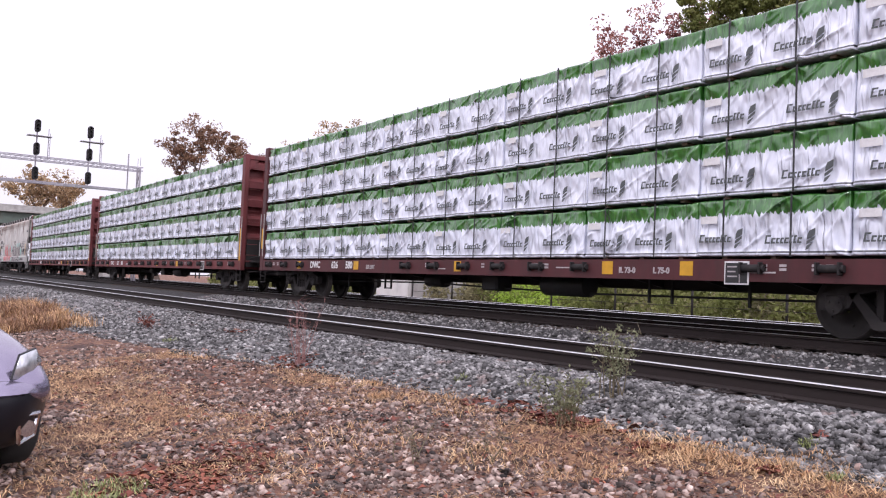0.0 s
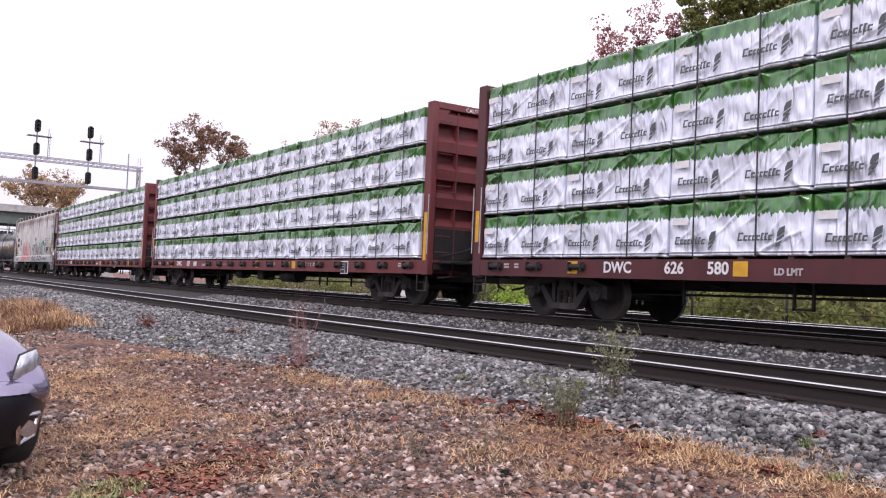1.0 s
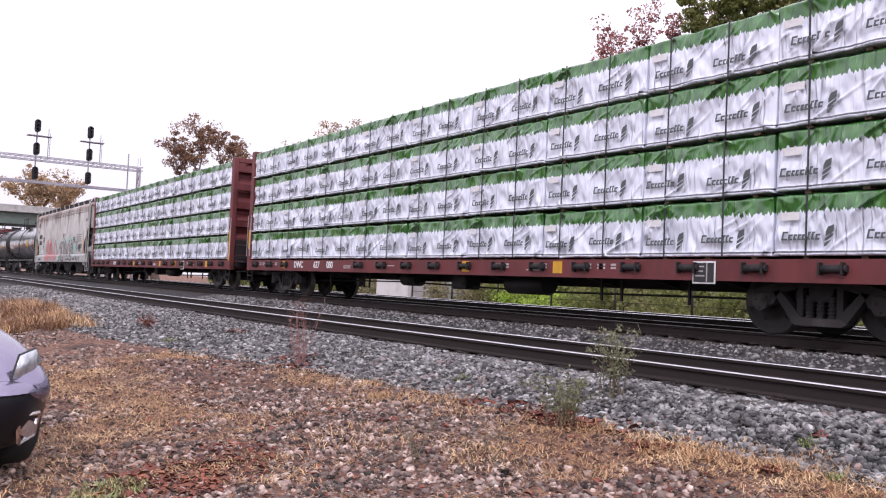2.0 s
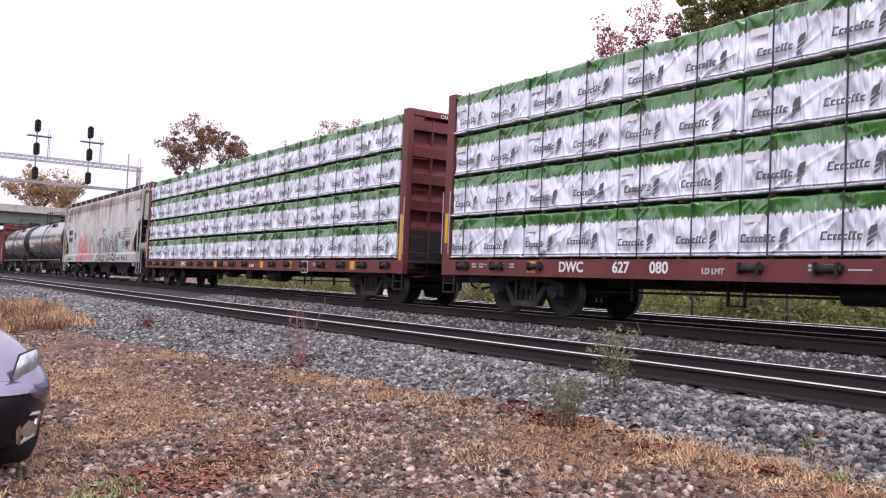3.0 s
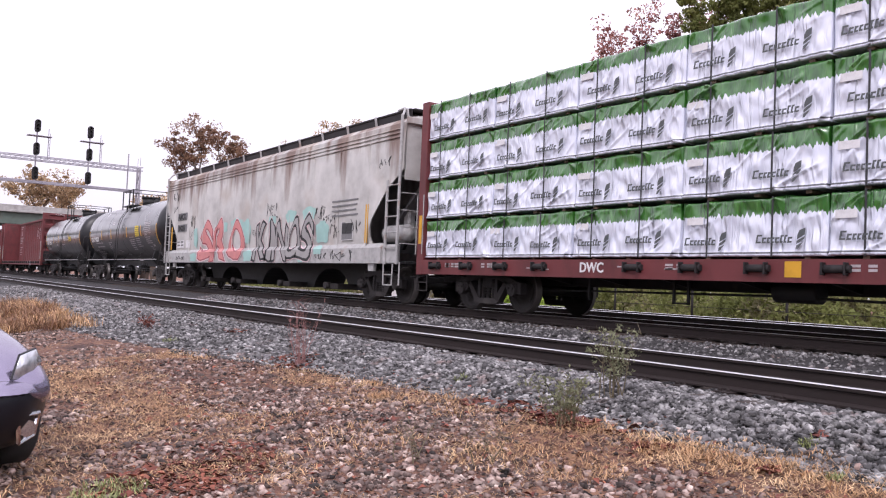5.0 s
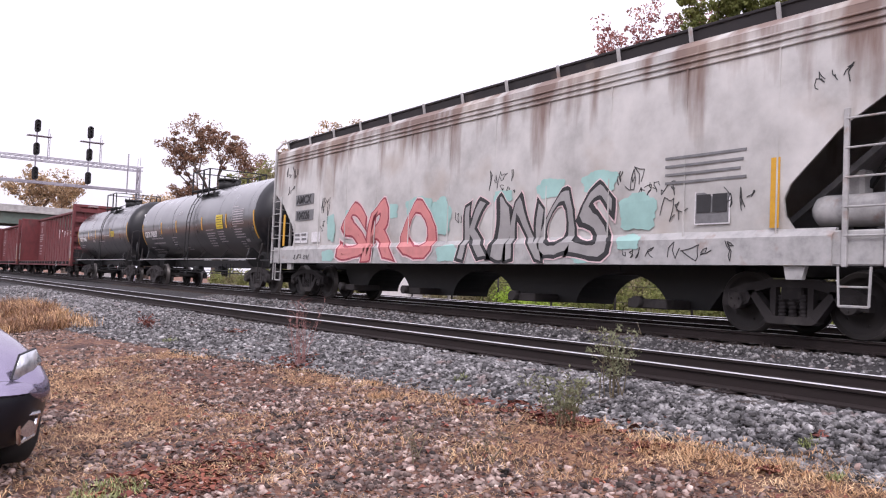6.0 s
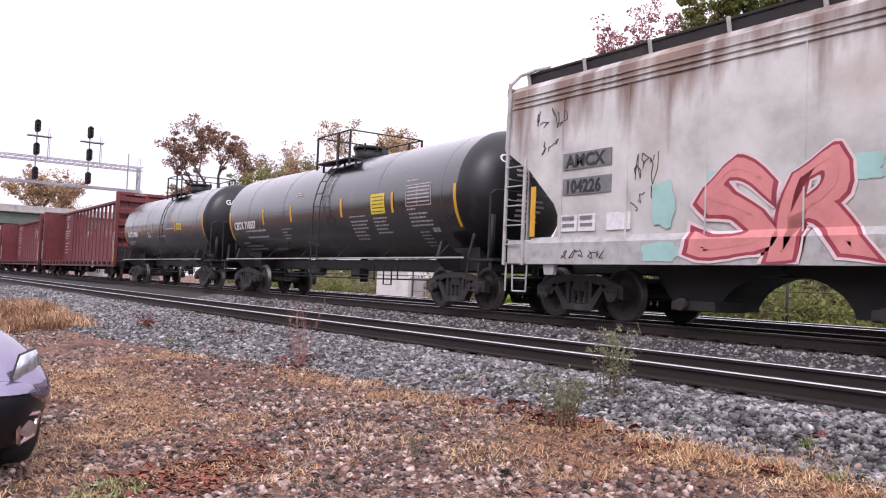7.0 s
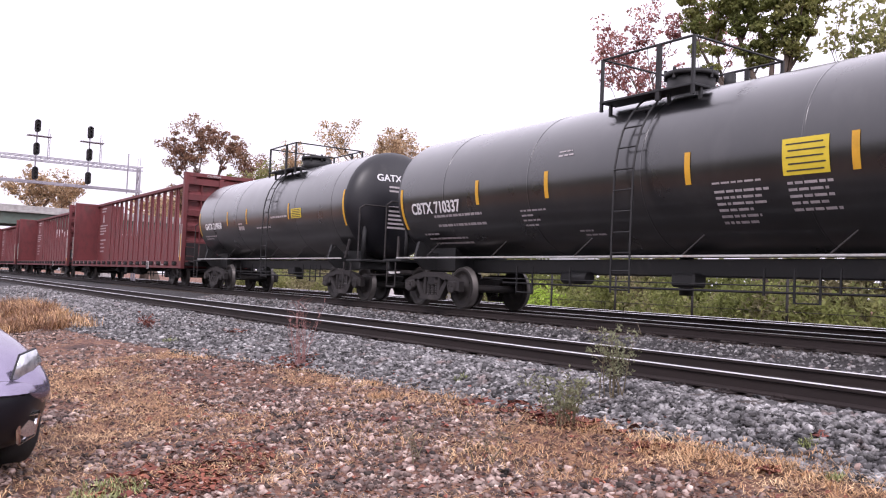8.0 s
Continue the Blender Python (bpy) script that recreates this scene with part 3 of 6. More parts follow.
def bundle_mesh(seed):
    """A wrapped pack of boards, wrinkled and slightly sagging, its outer face towards -y; the origin in the middle of that face."""
    rnd = random.Random(seed)
    nu, nw = 112, 40
    vs, fs = [], []
    folds = []
    # sharp pleats that fan out from the corners of the straps, and loose short creases
    for _ in range(6):
        ou, ow = rnd.choice((-1.15, -0.70, -0.70, 0.41, 0.41, 1.15)) + rnd.uniform(-0.08, 0.08), rnd.choice((0.40, 0.40, -0.36))
        lean = rnd.choice((-1, -1, 1))
        for q in range(rnd.randint(3, 6)):
            ang = radians(rnd.uniform(25, 75)) * lean + (0 if ow < 0 else math.pi)
            ln = rnd.uniform(0.14, 0.42)
            folds.append((ou + math.cos(ang) * ln, ow + math.sin(ang) * ln, ang, rnd.uniform(0.018, 0.046), ln, rnd.uniform(0.015, 0.026)))
    folds += [(rnd.uniform(-1.2, 1.2), rnd.uniform(-0.35, 0.42), rnd.uniform(0.2, 1.3), rnd.uniform(0.008, 0.03), rnd.uniform(0.08, 0.35), 0.02) for _ in range(14)]

    def push(u, w):
        d = 0.048 * noise.noise((u * 2.4 + seed * 7, w * 3.0, seed)) + 0.022 * noise.noise((u * 7 + seed, w * 5 + u * 4, 3))
        for fu, fw, ang, amp, ln, wide in folds:
            du, dw = u - fu, w - fw
            al, ac = du * math.cos(ang) + dw * math.sin(ang), -du * math.sin(ang) + dw * math.cos(ang)
            d += amp * math.exp(-(ac / wide) ** 2) * math.exp(-(al / ln) ** 2)
        for sx in (-0.70, 0.41):
            d -= 0.016 * math.exp(-((u - sx) / 0.05) ** 2)
        return d

    for i in range(nu + 1):
        for j in range(nw + 1):
            u, w = (i / nu - 0.5) * BUNDLE_L, (j / nw - 0.5) * BUNDLE_H
            e = max(abs(u) / (BUNDLE_L / 2), abs(w) / (BUNDLE_H / 2))
            rd = 0.03 * max(0.0, (e - 0.93) / 0.07) ** 2
            flare = 0.035 * math.exp(-((w + BUNDLE_H / 2) / 0.05) ** 2)
            top = 0.03 * noise.noise((u * 2.6 + seed * 3, 0, 9)) * (j == nw)
            vs.append((u, -push(u, w) * min(1, (1 - e) * 14 + 0.3) + rd - flare, w + top))
    a = nw + 1
    for i in range(nu):
        for j in range(nw):
            fs.append((i * a + j, (i + 1) * a + j, (i + 1) * a + j + 1, i * a + j + 1))
    g = Geo()
    g.add(vs, fs, 0, True)
    ring = [i * a for i in range(nu + 1)] + [nu * a + j for j in range(1, nw + 1)] + [i * a + nw for i in range(nu - 1, -1, -1)] + [j for j in range(nw - 1, 0, -1)]
    k = len(g.v)
    g.v += [(g.v[i][0], BUNDLE_D, g.v[i][2]) for i in ring]
    n = len(ring)
    for q in range(n):
        g.f.append([ring[q], k + q, k + (q + 1) % n, ring[(q + 1) % n]])
        g.m.append(0)
        g.s.append(False)
    g.f.append([k + q for q in range(n)])
    g.m.append(0)
    g.s.append(False)
    return g.mesh("lumber_pack", M_WRAP)


def logo_mesh():
    """The printed mark: a row of slanted dark bars and a split leaf."""
    g = Geo()
    x = 0.0
    for w, h0 in ((0.085, 0.12), (0.065, 0.08), (0.05, 0.08), (0.05, 0.08), (0.065, 0.08), (0.045, 0.11), (0.045, 0.11), (0.065, 0.08)):
        sl = 0.18
        for zz, hh in ((0.0, 0.024), (h0 - 0.024, 0.024)):
            g.prism([(x + sl * zz, zz), (x + w + sl * zz, zz), (x + w + sl * (zz + hh), zz + hh), (x + sl * (zz + hh), zz + hh)], "y", -0.003, 0.0)
        g.prism([(x, 0), (x + 0.026, 0), (x + 0.026 + sl * h0, h0), (x + sl * h0, h0)], "y", -0.0035, 0.0)
        x += w + 0.014
    x += 0.05
    for pts in ([(0.0, -0.09), (0.03, -0.085), (0.105, 0.0), (0.05, -0.02), (0.012, -0.04)], [(0.01, -0.02), (0.055, 0.0), (0.125, 0.05), (0.135, 0.085), (0.05, 0.045), (0.015, 0.02)], [(0.02, 0.045), (0.06, 0.065), (0.135, 0.11), (0.14, 0.20), (0.055, 0.17), (0.025, 0.11)]):
        g.prism([(x + u, w) for u, w in pts], "y", -0.003, 0.0)
    return g.mesh("logo", M_LOGO)


def strap_mesh(h):
    return Geo().box((0, 0, 0), (0.028, 0.012, h), 0.003).mesh("strap", M_STRAP)


LOGO = logo_mesh()
LABEL = Geo().box((0, 0, 0), (0.30, 0.004, 0.11)).mesh("label", M_WHITEMARK)
BUNDLES = [bundle_mesh(s) for s in range(8)]
STRAP = strap_mesh(BUNDLE_H + 0.03)


def lumber_load(x0, deck, seed, torn=None):
    """The packs of boards on both sides of a centre beam, four tiers of nine on each side."""
    rnd = random.Random(seed)
    ld = thing("lumber_load", pose(x0, TRAIN_Y, 0), "stacked lumber packs in white wrap with green grass print", "lumber load", "lumber loads on the flatcars")
    pitch = 2.465
    for side in (-1, 1):
        for tier in range(4):
            for k in range(9):
                x = (k - 4) * pitch - 0.10 * -side + rnd.uniform(-0.012, 0.012)
                z = deck + 0.045 + BUNDLE_H / 2 + tier * TIER + rnd.uniform(-0.006, 0.006)
                y = -1.40 + rnd.uniform(-0.015, 0.02)
                m = pose(x, y, z, rnd.uniform(-0.4, 0.4), 0, 0) if side < 0 else pose(-x, -y, z, 0, 0, 180)
                b = part("lumber_pack", BUNDLES[rnd.randrange(8)], None, ld, at=m)
                if side > 0:
                    continue
                first = rnd.uniform(-1.12, -0.95)
                for j in range(2):
                    lx = first + j * 1.17 + rnd.uniform(-0.06, 0.06)
                    part("logo", LOGO, None, b, at=(lx, -0.05, rnd.uniform(-0.25, -0.19)))
                part("label", LABEL, None, b, at=(-0.95 + rnd.uniform(-0.03, 0.03), -0.05, 0.12))
                for sx in (-0.70, 0.41):
                    part("strap", STRAP, None, b, at=(sx, -0.042, 0.0))
    g = Geo()
    for side in (-1, 1):
        for tier in range(4):
            z = deck + 0.022 + tier * TIER
            for k in range(27):
                g.box(((k - 13) * 0.82, side * 0.74, z), (0.09, 1.24, 0.043))
    tagged(part("dunnage", g, M_LUMBER, ld, "thin spacer boards between the tiers"), kind="stuff")
    MOVING.append((ld, x0, 0.0))
    return ld


def bulkhead(car, s, x_in, z0, z1, red):
    """An end wall of a centre-beam car: sheet, posts, top beam, centre post and deep ribs; s is the end's direction."""
    t = 0.26
    xm = x_in + s * t / 2
    bh = part("bulkhead", Geo().box((x_in + s * 0.03, 0, (z0 + z1) / 2), (0.03, 2.58, z1 - z0 - 0.1)), red, car, "red ribbed steel end bulkhead")
    for q in (-1, 1):
        part("post", Geo().box((xm, q * 1.37, (z0 + z1) / 2), (t, 0.16, z1 - z0), 0.012), red, bh)
        part("gusset", Geo().prism([(q * 1.29, z1 - 0.16), (q * 1.29, z1 - 0.55), (q * 0.95, z1 - 0.16)], "x", x_in + s * 0.05, x_in + s * (t - 0.03)), red, bh)
        part("stiffener", Geo().box((x_in + s * 0.14, q * 0.72, (z0 + z1) / 2 - 0.08), (0.16, 0.03, z1 - z0 - 0.2)), red, bh)
    part("top_beam", Geo().box((xm, 0, z1 - 0.08), (t - 0.004, 2.58, 0.16), 0.012), red, bh)
    part("center_post", Geo().box((xm + s * 0.008, 0.1, (z0 + z1) / 2 - 0.08), (t - 0.03, 0.20, z1 - z0 - 0.18), 0.01), red, bh)
    n = 6
    for i in range(n):
        z = z0 + 0.45 + (z1 - z0 - 0.75) * i / (n - 1)
        for a, b in ((-1.29, 0.0), (0.2, 1.29)):
            part("rib", Geo().prism([(x_in + s * 0.045, z + 0.20), (x_in + s * 0.045, z - 0.20), (x_in + s * (t - 0.05), z - 0.19), (x_in + s * (t - 0.05), z + 0.04)], "y", a, b), red, bh)


def centerbeam(x0, label, red, loaded, marks, seed):
    """A centre-beam flatcar, 24.6 m over its couplers."""
    rnd = random.Random(seed)
    car = thing("centerbeam_flatcar", pose(x0, TRAIN_Y, 0), label, "railroad car", "cars of the freight train")
    deck, half = 1.075, 11.19
    for s in (-1, 1):
        part("side_sill", Geo().prism([(s * 1.44, 1.06), (s * 1.44, 0.74), (s * 1.29, 0.74), (s * 1.29, 0.77), (s * 1.37, 0.78), (s * 1.37, 1.06)], "x", -half - 0.25, half + 0.25), red, car)
    g = Geo().box((0, 0, 1.035), (2 * half + 0.48, 2.74, 0.05), 0.005)
    part("deck", g, red, car)
    g = Geo()
    g.box((0, 0, 0.80), (2 * half + 1.6, 0.62, 0.42), 0.02)
    for i in range(15):
        x = -half + 0.8 + i * (2 * half - 1.6) / 14
        g.prism([(-1.38, 1.0), (-1.38, 0.80), (-0.3, 0.62), (0.3, 0.62), (1.38, 0.80), (1.38, 1.0)], "x", x - 0.03, x + 0.03)
    part("center_sill", g, M_DARKSTEEL, car)
    g = Geo()
    g.cyl((1.9, -0.75, 0.60), (3.1, -0.75, 0.60), 0.21, 14)
    g.box((0.2, -0.70, 0.60), (0.55, 0.45, 0.34), 0.04)
    g.cyl((-2.6, -0.6, 0.62), (-1.9, -0.6, 0.62), 0.17, 12)
    g.pipe([(-8.0, -0.55, 0.50), (-2.6, -0.6, 0.55), (0.2, -0.7, 0.50), (3.0, -0.75, 0.46), (8.0, -0.55, 0.50)], 0.02, 6)
    for x in (-4.4, -4.1, 4.6, 5.1, -6.4, 6.6):
        g.box((x, -0.8, 0.58), (0.04, 0.04, 0.46))
    g.box((-4.25, -0.8, 0.37), (0.34, 0.04, 0.03))
    part("brake_gear", g, M_BLACK, car, "black brake cylinder, reservoir and rods")
    w = Geo().cyl((-0.14, 0, 0), (0.14, 0, 0), 0.055, 10).box((-0.16, 0.02, 0), (0.03, 0.16, 0.17), 0.006).box((0.16, 0.02, 0), (0.03, 0.16, 0.17), 0.006).cyl((0.17, 0, 0), (0.22, 0, 0), 0.05, 8).mesh("strap_winch", M_DARKSTEEL)
    n = 19
    for i in range(n):
        wx = -half + 0.55 + i * (2 * half - 1.1) / (n - 1)
        if all(not (b[0] - 0.3 < wx < b[0] + 0.75 * b[2] * len(b[1]) + 0.2) for b in marks["words"]):
            part("strap_winch", w, None, car, at=(wx, -1.47, 0.93))
    for s in (-1, 1):
        bulkhead(car, s, s * half, 0.72, 4.70, red)
        part("coupler", coupler_geo(s * 11.58, s), M_DARKSTEEL, car)
        e = s * (half + 0.26)
        for z in (1.25, 1.62, 2.0, 2.38, 2.76, 3.14, 3.5, 3.9, 4.25):
            g = Geo().pipe([(e + s * 0.03, -1.28, z), (e + s * 0.05, -1.25, z), (e + s * 0.05, -0.93, z), (e + s * 0.03, -0.9, z)], 0.011, 5)
            part("grab_iron", g, red, car)
        g = Geo().pipe([(e + s * 0.05, -1.25, 2.62), (e + s * 0.10, -0.6, 2.62), (e + s * 0.10, 0.6, 2.62), (e + s * 0.05, 1.25, 2.62)], 0.014, 5)
        part("end_handrail", g, red, car)
        g = Geo()
        for a, b in ((-1.42, -1.02),):
            g.pipe([(e - s * 0.45, a, 0.74), (e - s * 0.45, a, 0.36), (e - s * 0.05, a, 0.36), (e - s * 0.05, a, 0.74)], 0.014, 5)
            g.pipe([(e - s * 0.45, a, 0.55), (e - s * 0.05, a, 0.55)], 0.012, 5)
        part("sill_step", g, M_TRUCKSTEEL, car, "bent steel step under the sill")
        # dark boxes stand in for the shade of the dirty open lower end
        g = Geo().box((s * (half + 0.13), -0.64, 1.32), (0.17, 1.24, 0.95), 0.01).box((s * (half + 0.13), 0.74, 1.32), (0.17, 1.05, 0.95), 0.01)
        g.cyl((e - s * 0.04, 0.02, 1.95), (e + s * 0.10, 0.02, 1.95), 0.26, 18).box((e + s * 0.02, 0.02, 1.45), (0.14, 0.34, 0.62), 0.03)
        g.pipe([(e + s * 0.06, -1.1, 1.15), (e + s * 0.10, -0.5, 1.30), (e + s * 0.10, 0.0, 1.5)], 0.022, 6)
        part("lower_end_fill", g, M_DARKSTEEL, car, "dark fill for the shaded, dirty open lower end, with hand brake")
        g = Geo().box((e + s * 0.25, 0, 1.02), (0.5, 2.3, 0.06), 0.01)
        part("end_platform", g, M_DARKSTEEL, car)
        g = Geo()
        for z, h in ((2.15, 0.80), (1.50, 0.62)):
            for q in (-0.13, 0.13):
                g.cyl((s * (half + 0.13) + q, -1.475, z - h / 2), (s * (half + 0.13) + q, -1.475, z + h / 2), 0.012, 5)
        part("grab_rail", g, M_LIGHTSTEEL, car)
    for x, z, w, h in [(half + 0.13, 1.60, 0.12, 1.1), (-half - 0.13, 1.75, 0.12, 0.65)] + [(x, 0.92, 0.25, 0.22) for x in marks["yellow"]]:
        part("reflector", Geo().box((x, -1.453 if h > 0.3 else -1.444, z), (w, 0.006, h)), M_YELLOW, car, "yellow reflector patch")
    g = Geo()
    for i in range(26):
        x = rnd.uniform(-half + 0.4, half - 0.6)
        if min([abs(x - a) for a in marks["yellow"]] + [abs(x - b[0]) for b in marks["words"]] + [9]) < 0.7:
            continue
        if rnd.random() < 0.6:
            for q in (0.0, rnd.uniform(0.2, 0.34)):
                bars(g, x + q, -1.443, 0.97, [rnd.uniform(0.10, 0.16)] * 2, 0.035, 0.02)
        else:
            bars(g, x, -1.443, rnd.uniform(0.86, 0.98), [rnd.uniform(0.2, 0.5)], 0.022, 0.04)
    tagged(part("stencil", g, M_GREYMARK, car, "small faded stencil bars"), kind="stuff")
    g = Geo().box((marks["plate"], -1.448, 0.86), (0.42, 0.012, 0.34), 0.003)
    part("placard", g, M_WHITEMARK, car, "white-framed dark placard on the sill")
    g = Geo().box((marks["plate"], -1.457, 0.86), (0.37, 0.006, 0.29))
    g.box((marks["plate"] + 0.06, -1.461, 0.86), (0.02, 0.005, 0.28), mat=1)
    bars(g, marks["plate"] - 0.15, -1.461, 0.95, [0.16, 0.14, 0.17], 0.02, 0.05, mat=1)
    part("placard_face", g, [M_BLACKMARK, M_GREYMARK], car)
    for x, words, size, mat in marks["words"]:
        lettering("lettering", words, size, mat, car, Matrix.Translation((x, -1.445, 0.84)), bold=0.006)
    e = half + 0.265
    lettering("warning_lettering", "CAUTION", 0.13, M_WHITEMARK, car, Matrix.Translation((e, 0.0 - 0.55, 4.56)) @ Matrix.Rotation(radians(90), 4, "Z"))
    g = bars(Geo(), 0.9, 0, 2.75, [], 0.1, 0.1)
    for z, wd in ((2.72, 0.75), (2.45, 0.4), (2.33, 0.5), (2.0, 0.55), (1.9, 0.62), (1.8, 0.45)):
        g.box((half + 0.215, 0.75, z), (0.006, wd, 0.05))
    tagged(part("end_stencil", g, M_GREYMARK, car), kind="stuff")
    for s in (-1, 1):
        truck(car, s * marks.get("truck", 9.03))
    if loaded:
        part("center_beam", Geo().box((0, 0, 2.85), (2 * half, 0.08, 3.55)).box((0, 0, 4.62), (2 * half, 0.32, 0.12), 0.01), red, car)
    else:
        g = Geo()
        g.box((0, 0, 4.62), (2 * half, 0.30, 0.14), 0.01)
        g.box((-half + 1.75, 0, 2.8), (3.3, 0.12, 3.5), 0.01)
        m = 17
        for i in range(m + 1):
            x = -half + 3.5 + i * (2 * half - 3.6) / m
            g.prism([(x - 0.54, 1.06), (x + 0.54, 1.06), (x + 0.53, 1.9), (x + 0.34, 3.0), (x + 0.24, 3.7), (x + 0.21, 4.56), (x - 0.21, 4.56), (x - 0.24, 3.7), (x - 0.34, 3.0), (x - 0.53, 1.9)], "y", -0.03, 0.03)
            g.box((x, -0.05, 2.8), (0.10, 0.04, 3.5), 0.006)
        part("center_beam", g, red, car)
        g = Geo()
        bars(g, -half + 1.0, -0.064, 4.35, [1.2, 1.0], 0.08, 0.09)
        g.prism([(-half + 1.3, 3.5), (-half + 1.75, 3.5), (-half + 1.55, 3.98), (-half + 1.42, 3.98)], "y", -0.068, -0.062)
        bars(g, -half + 0.7, -0.064, 3.3, [1.9, 1.5, 1.6, 1.1], 0.07, 0.10)
        bars(g, -half + 0.9, -0.064, 2.4, [1.4, 0.9, 1.2, 1.0], 0.07, 0.16)
        part("panel_stencil", g, M_GREYMARK, car, "faded white emblem and stencil bars")
    MOVING.append((car, x0, 0.0))
    return car


W, GM = M_WHITEMARK, M_GREYMARK
CARS = [
    (-14.66, M_REDCAR, True, {"yellow": [4.23, 5.92, -0.24, -4.85, -8.39], "plate": 6.84, "words": [(-7.62, "DWC", 0.26, W), (-6.27, "626", 0.26, W), (-5.44, "580", 0.26, W), (-4.3, "LD LMT", 0.13, GM), (4.5, "IL 73-0", 0.13, GM), (5.25, "L 75-0", 0.13, GM)]}, "loaded maroon centerbeam flatcar with grimy sill"),
    (-39.30, M_REDCAR2, True, {"yellow": [-8.4, 1.2, 4.1], "plate": 7.4, "words": [(-7.62, "DWC", 0.26, W), (-6.27, "627", 0.26, W), (-5.44, "080", 0.26, W), (-4.4, "LD LMT", 0.12, GM)]}, "loaded oxide-red centerbeam flatcar with ribbed bulkheads"),
    (-63.87, M_REDCAR2, True, {"yellow": [2.65, 4.88, -1.8, 8.9], "plate": 5.96, "truck": 9.22, "words": [(1.6, "IL 73-0", 0.13, W), (-6.0, "DWC", 0.24, W)]}, "loaded bright red centerbeam flatcar with yellow bulkhead stripe"),
    (-140.1, M_REDCAR2, False, {"yellow": [], "plate": 6.4, "words": []}, "empty oxide-red centerbeam flatcar with open ribs"),
    (-164.8, M_REDCAR2, False, {"yellow": [], "plate": 6.4, "words": []}, "empty oxide-red centerbeam flatcar with faded emblem"),
    (-189.5, M_REDCAR2, False, {"yellow": [], "plate": 6.4, "words": []}, "empty dusty red centerbeam flatcar at the train's tail"),
]
for i, (x0, red, loaded, marks, label) in enumerate(CARS):
    centerbeam(x0, label, red, loaded, marks, 40 + i)
    if loaded:
        lumber_load(x0, 1.06, 70 + i)


def covered_hopper(x0):
    """A covered hopper car, its side sheets cut away in curves at the ends."""
    car = thing("covered_hopper_car", pose(x0, TRAIN_Y, 0), "weathered grey covered hopper car with rust and graffiti", "railroad car", "cars of the freight train")
    half, yb = 9.75, 1.52
    # side sheet outline along the car, and its cross-section bulge
    ends = [(9.80, 4.36), (9.80, 3.22), (9.0, 2.74), (8.73, 2.48), (8.49, 2.26), (8.30, 2.08), (8.20, 1.88), (8.22, 1.65), (8.42, 1.36)]
    zs = [1.34, 1.5, 1.65, 1.77, 1.88, 2.08, 2.26, 2.48, 2.74, 2.98, 3.22, 3.4, 3.85, 4.2, 4.36]

    def reach(z):
        return float(np.interp(z, [p[1] for p in ends[::-1]], [p[0] for p in ends[::-1]]))

    def skin(z):
        return float(np.interp(z, [1.34, 2.0, 3.0, 4.0, 4.36], [1.44, 1.50, 1.52, 1.50, 1.47]))

    n = 40
    for s in (-1, 1):
        g = Geo()
        vs = []
        for z in zs:
            r = reach(z)
            vs += [((-1 + 2 * i / n) * r, s * (skin(z) + 0.006 * math.sin(i * 1.9)), z) for i in range(n + 1)]
        fs = [(j * (n + 1) + i, j * (n + 1) + i + 1, (j + 1) * (n + 1) + i + 1, (j + 1) * (n + 1) + i) for j in range(len(zs) - 1) for i in range(n)]
        g.add(vs, fs, 0, True)
        vs2 = [(x, y - s * 0.03, z) for x, y, z in vs]
        g.add(vs2, fs, 0, True)
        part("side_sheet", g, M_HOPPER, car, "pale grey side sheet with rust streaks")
        for z in (4.02, 4.12, 4.22):
            part("stiffener", Geo().box((0, s * (skin(z) + 0.012), z), (19.2, 0.03, 0.035), 0.01), M_HOPPER, car)
        for i in range(11):
            part("seam", Geo().box(((i - 5) * 1.62, s * 1.515, 2.7), (0.025, 0.012, 2.7)), M_HOPPER, car)
    g = Geo()
    g.prism([(-1.47, 4.36), (-1.30, 4.50), (-0.7, 4.62), (0, 4.66), (0.7, 4.62), (1.30, 4.50), (1.47, 4.36)], "x", -9.80, 9.80)
    part("roof", g, M_HOPPER, car)
    for s in (-1, 1):
        g = Geo()
        # slope sheet of each end and the end wall above it
        g.prism([(s * 9.78, 4.36), (s * 9.78, 2.98), (s * 9.74, 2.98), (s * 9.74, 4.36)], "y", -1.45, 1.45)
        # slope sheet coloured dark grey to carry the shadow it lies in
        part("slope_sheet", Geo().prism([(s * 9.76, 3.0), (s * 7.5, 1.30), (s * 7.44, 1.36), (s * 9.70, 3.06)], "y", -0.85, 0.85), M_PATCH_SHADE_GREY, car, "sloping hopper end painted dark grey for its shade")
        for q in (-0.75, 0, 0.75):
            g.box((s * 9.81, q, 3.66), (0.07, 0.10, 1.35), 0.01)
        g.box((s * 9.81, 0, 4.40), (0.10, 2.95, 0.16), 0.01)
        part("end_wall", g, M_HOPPER, car)
    g = Geo()
    for s in (-1, 1):
        g.prism([(s * 1.40, 0.97), (s * 1.56, 0.97), (s * 1.56, 1.36), (s * 1.45, 1.475), (s * 1.40, 1.475)], "x", -8.95, 8.95)
        for e in (-1, 1):
            g.box((e * 9.20, s * 1.46, 1.20), (0.85, 0.11, 0.46), 0.02)
            g.prism([(e * 8.55, 0.97), (e * 8.22, 0.97), (e * 8.26, 0.78), (e * 8.50, 0.78)], "y", s * 1.42, s * 1.50)
    part("side_sill", g, M_LIGHTSTEEL, car, "pale grey side sill with rust")
    g = Geo()
    g.box((0, 0, 0.95), (19.9, 0.55, 0.22), 0.02)
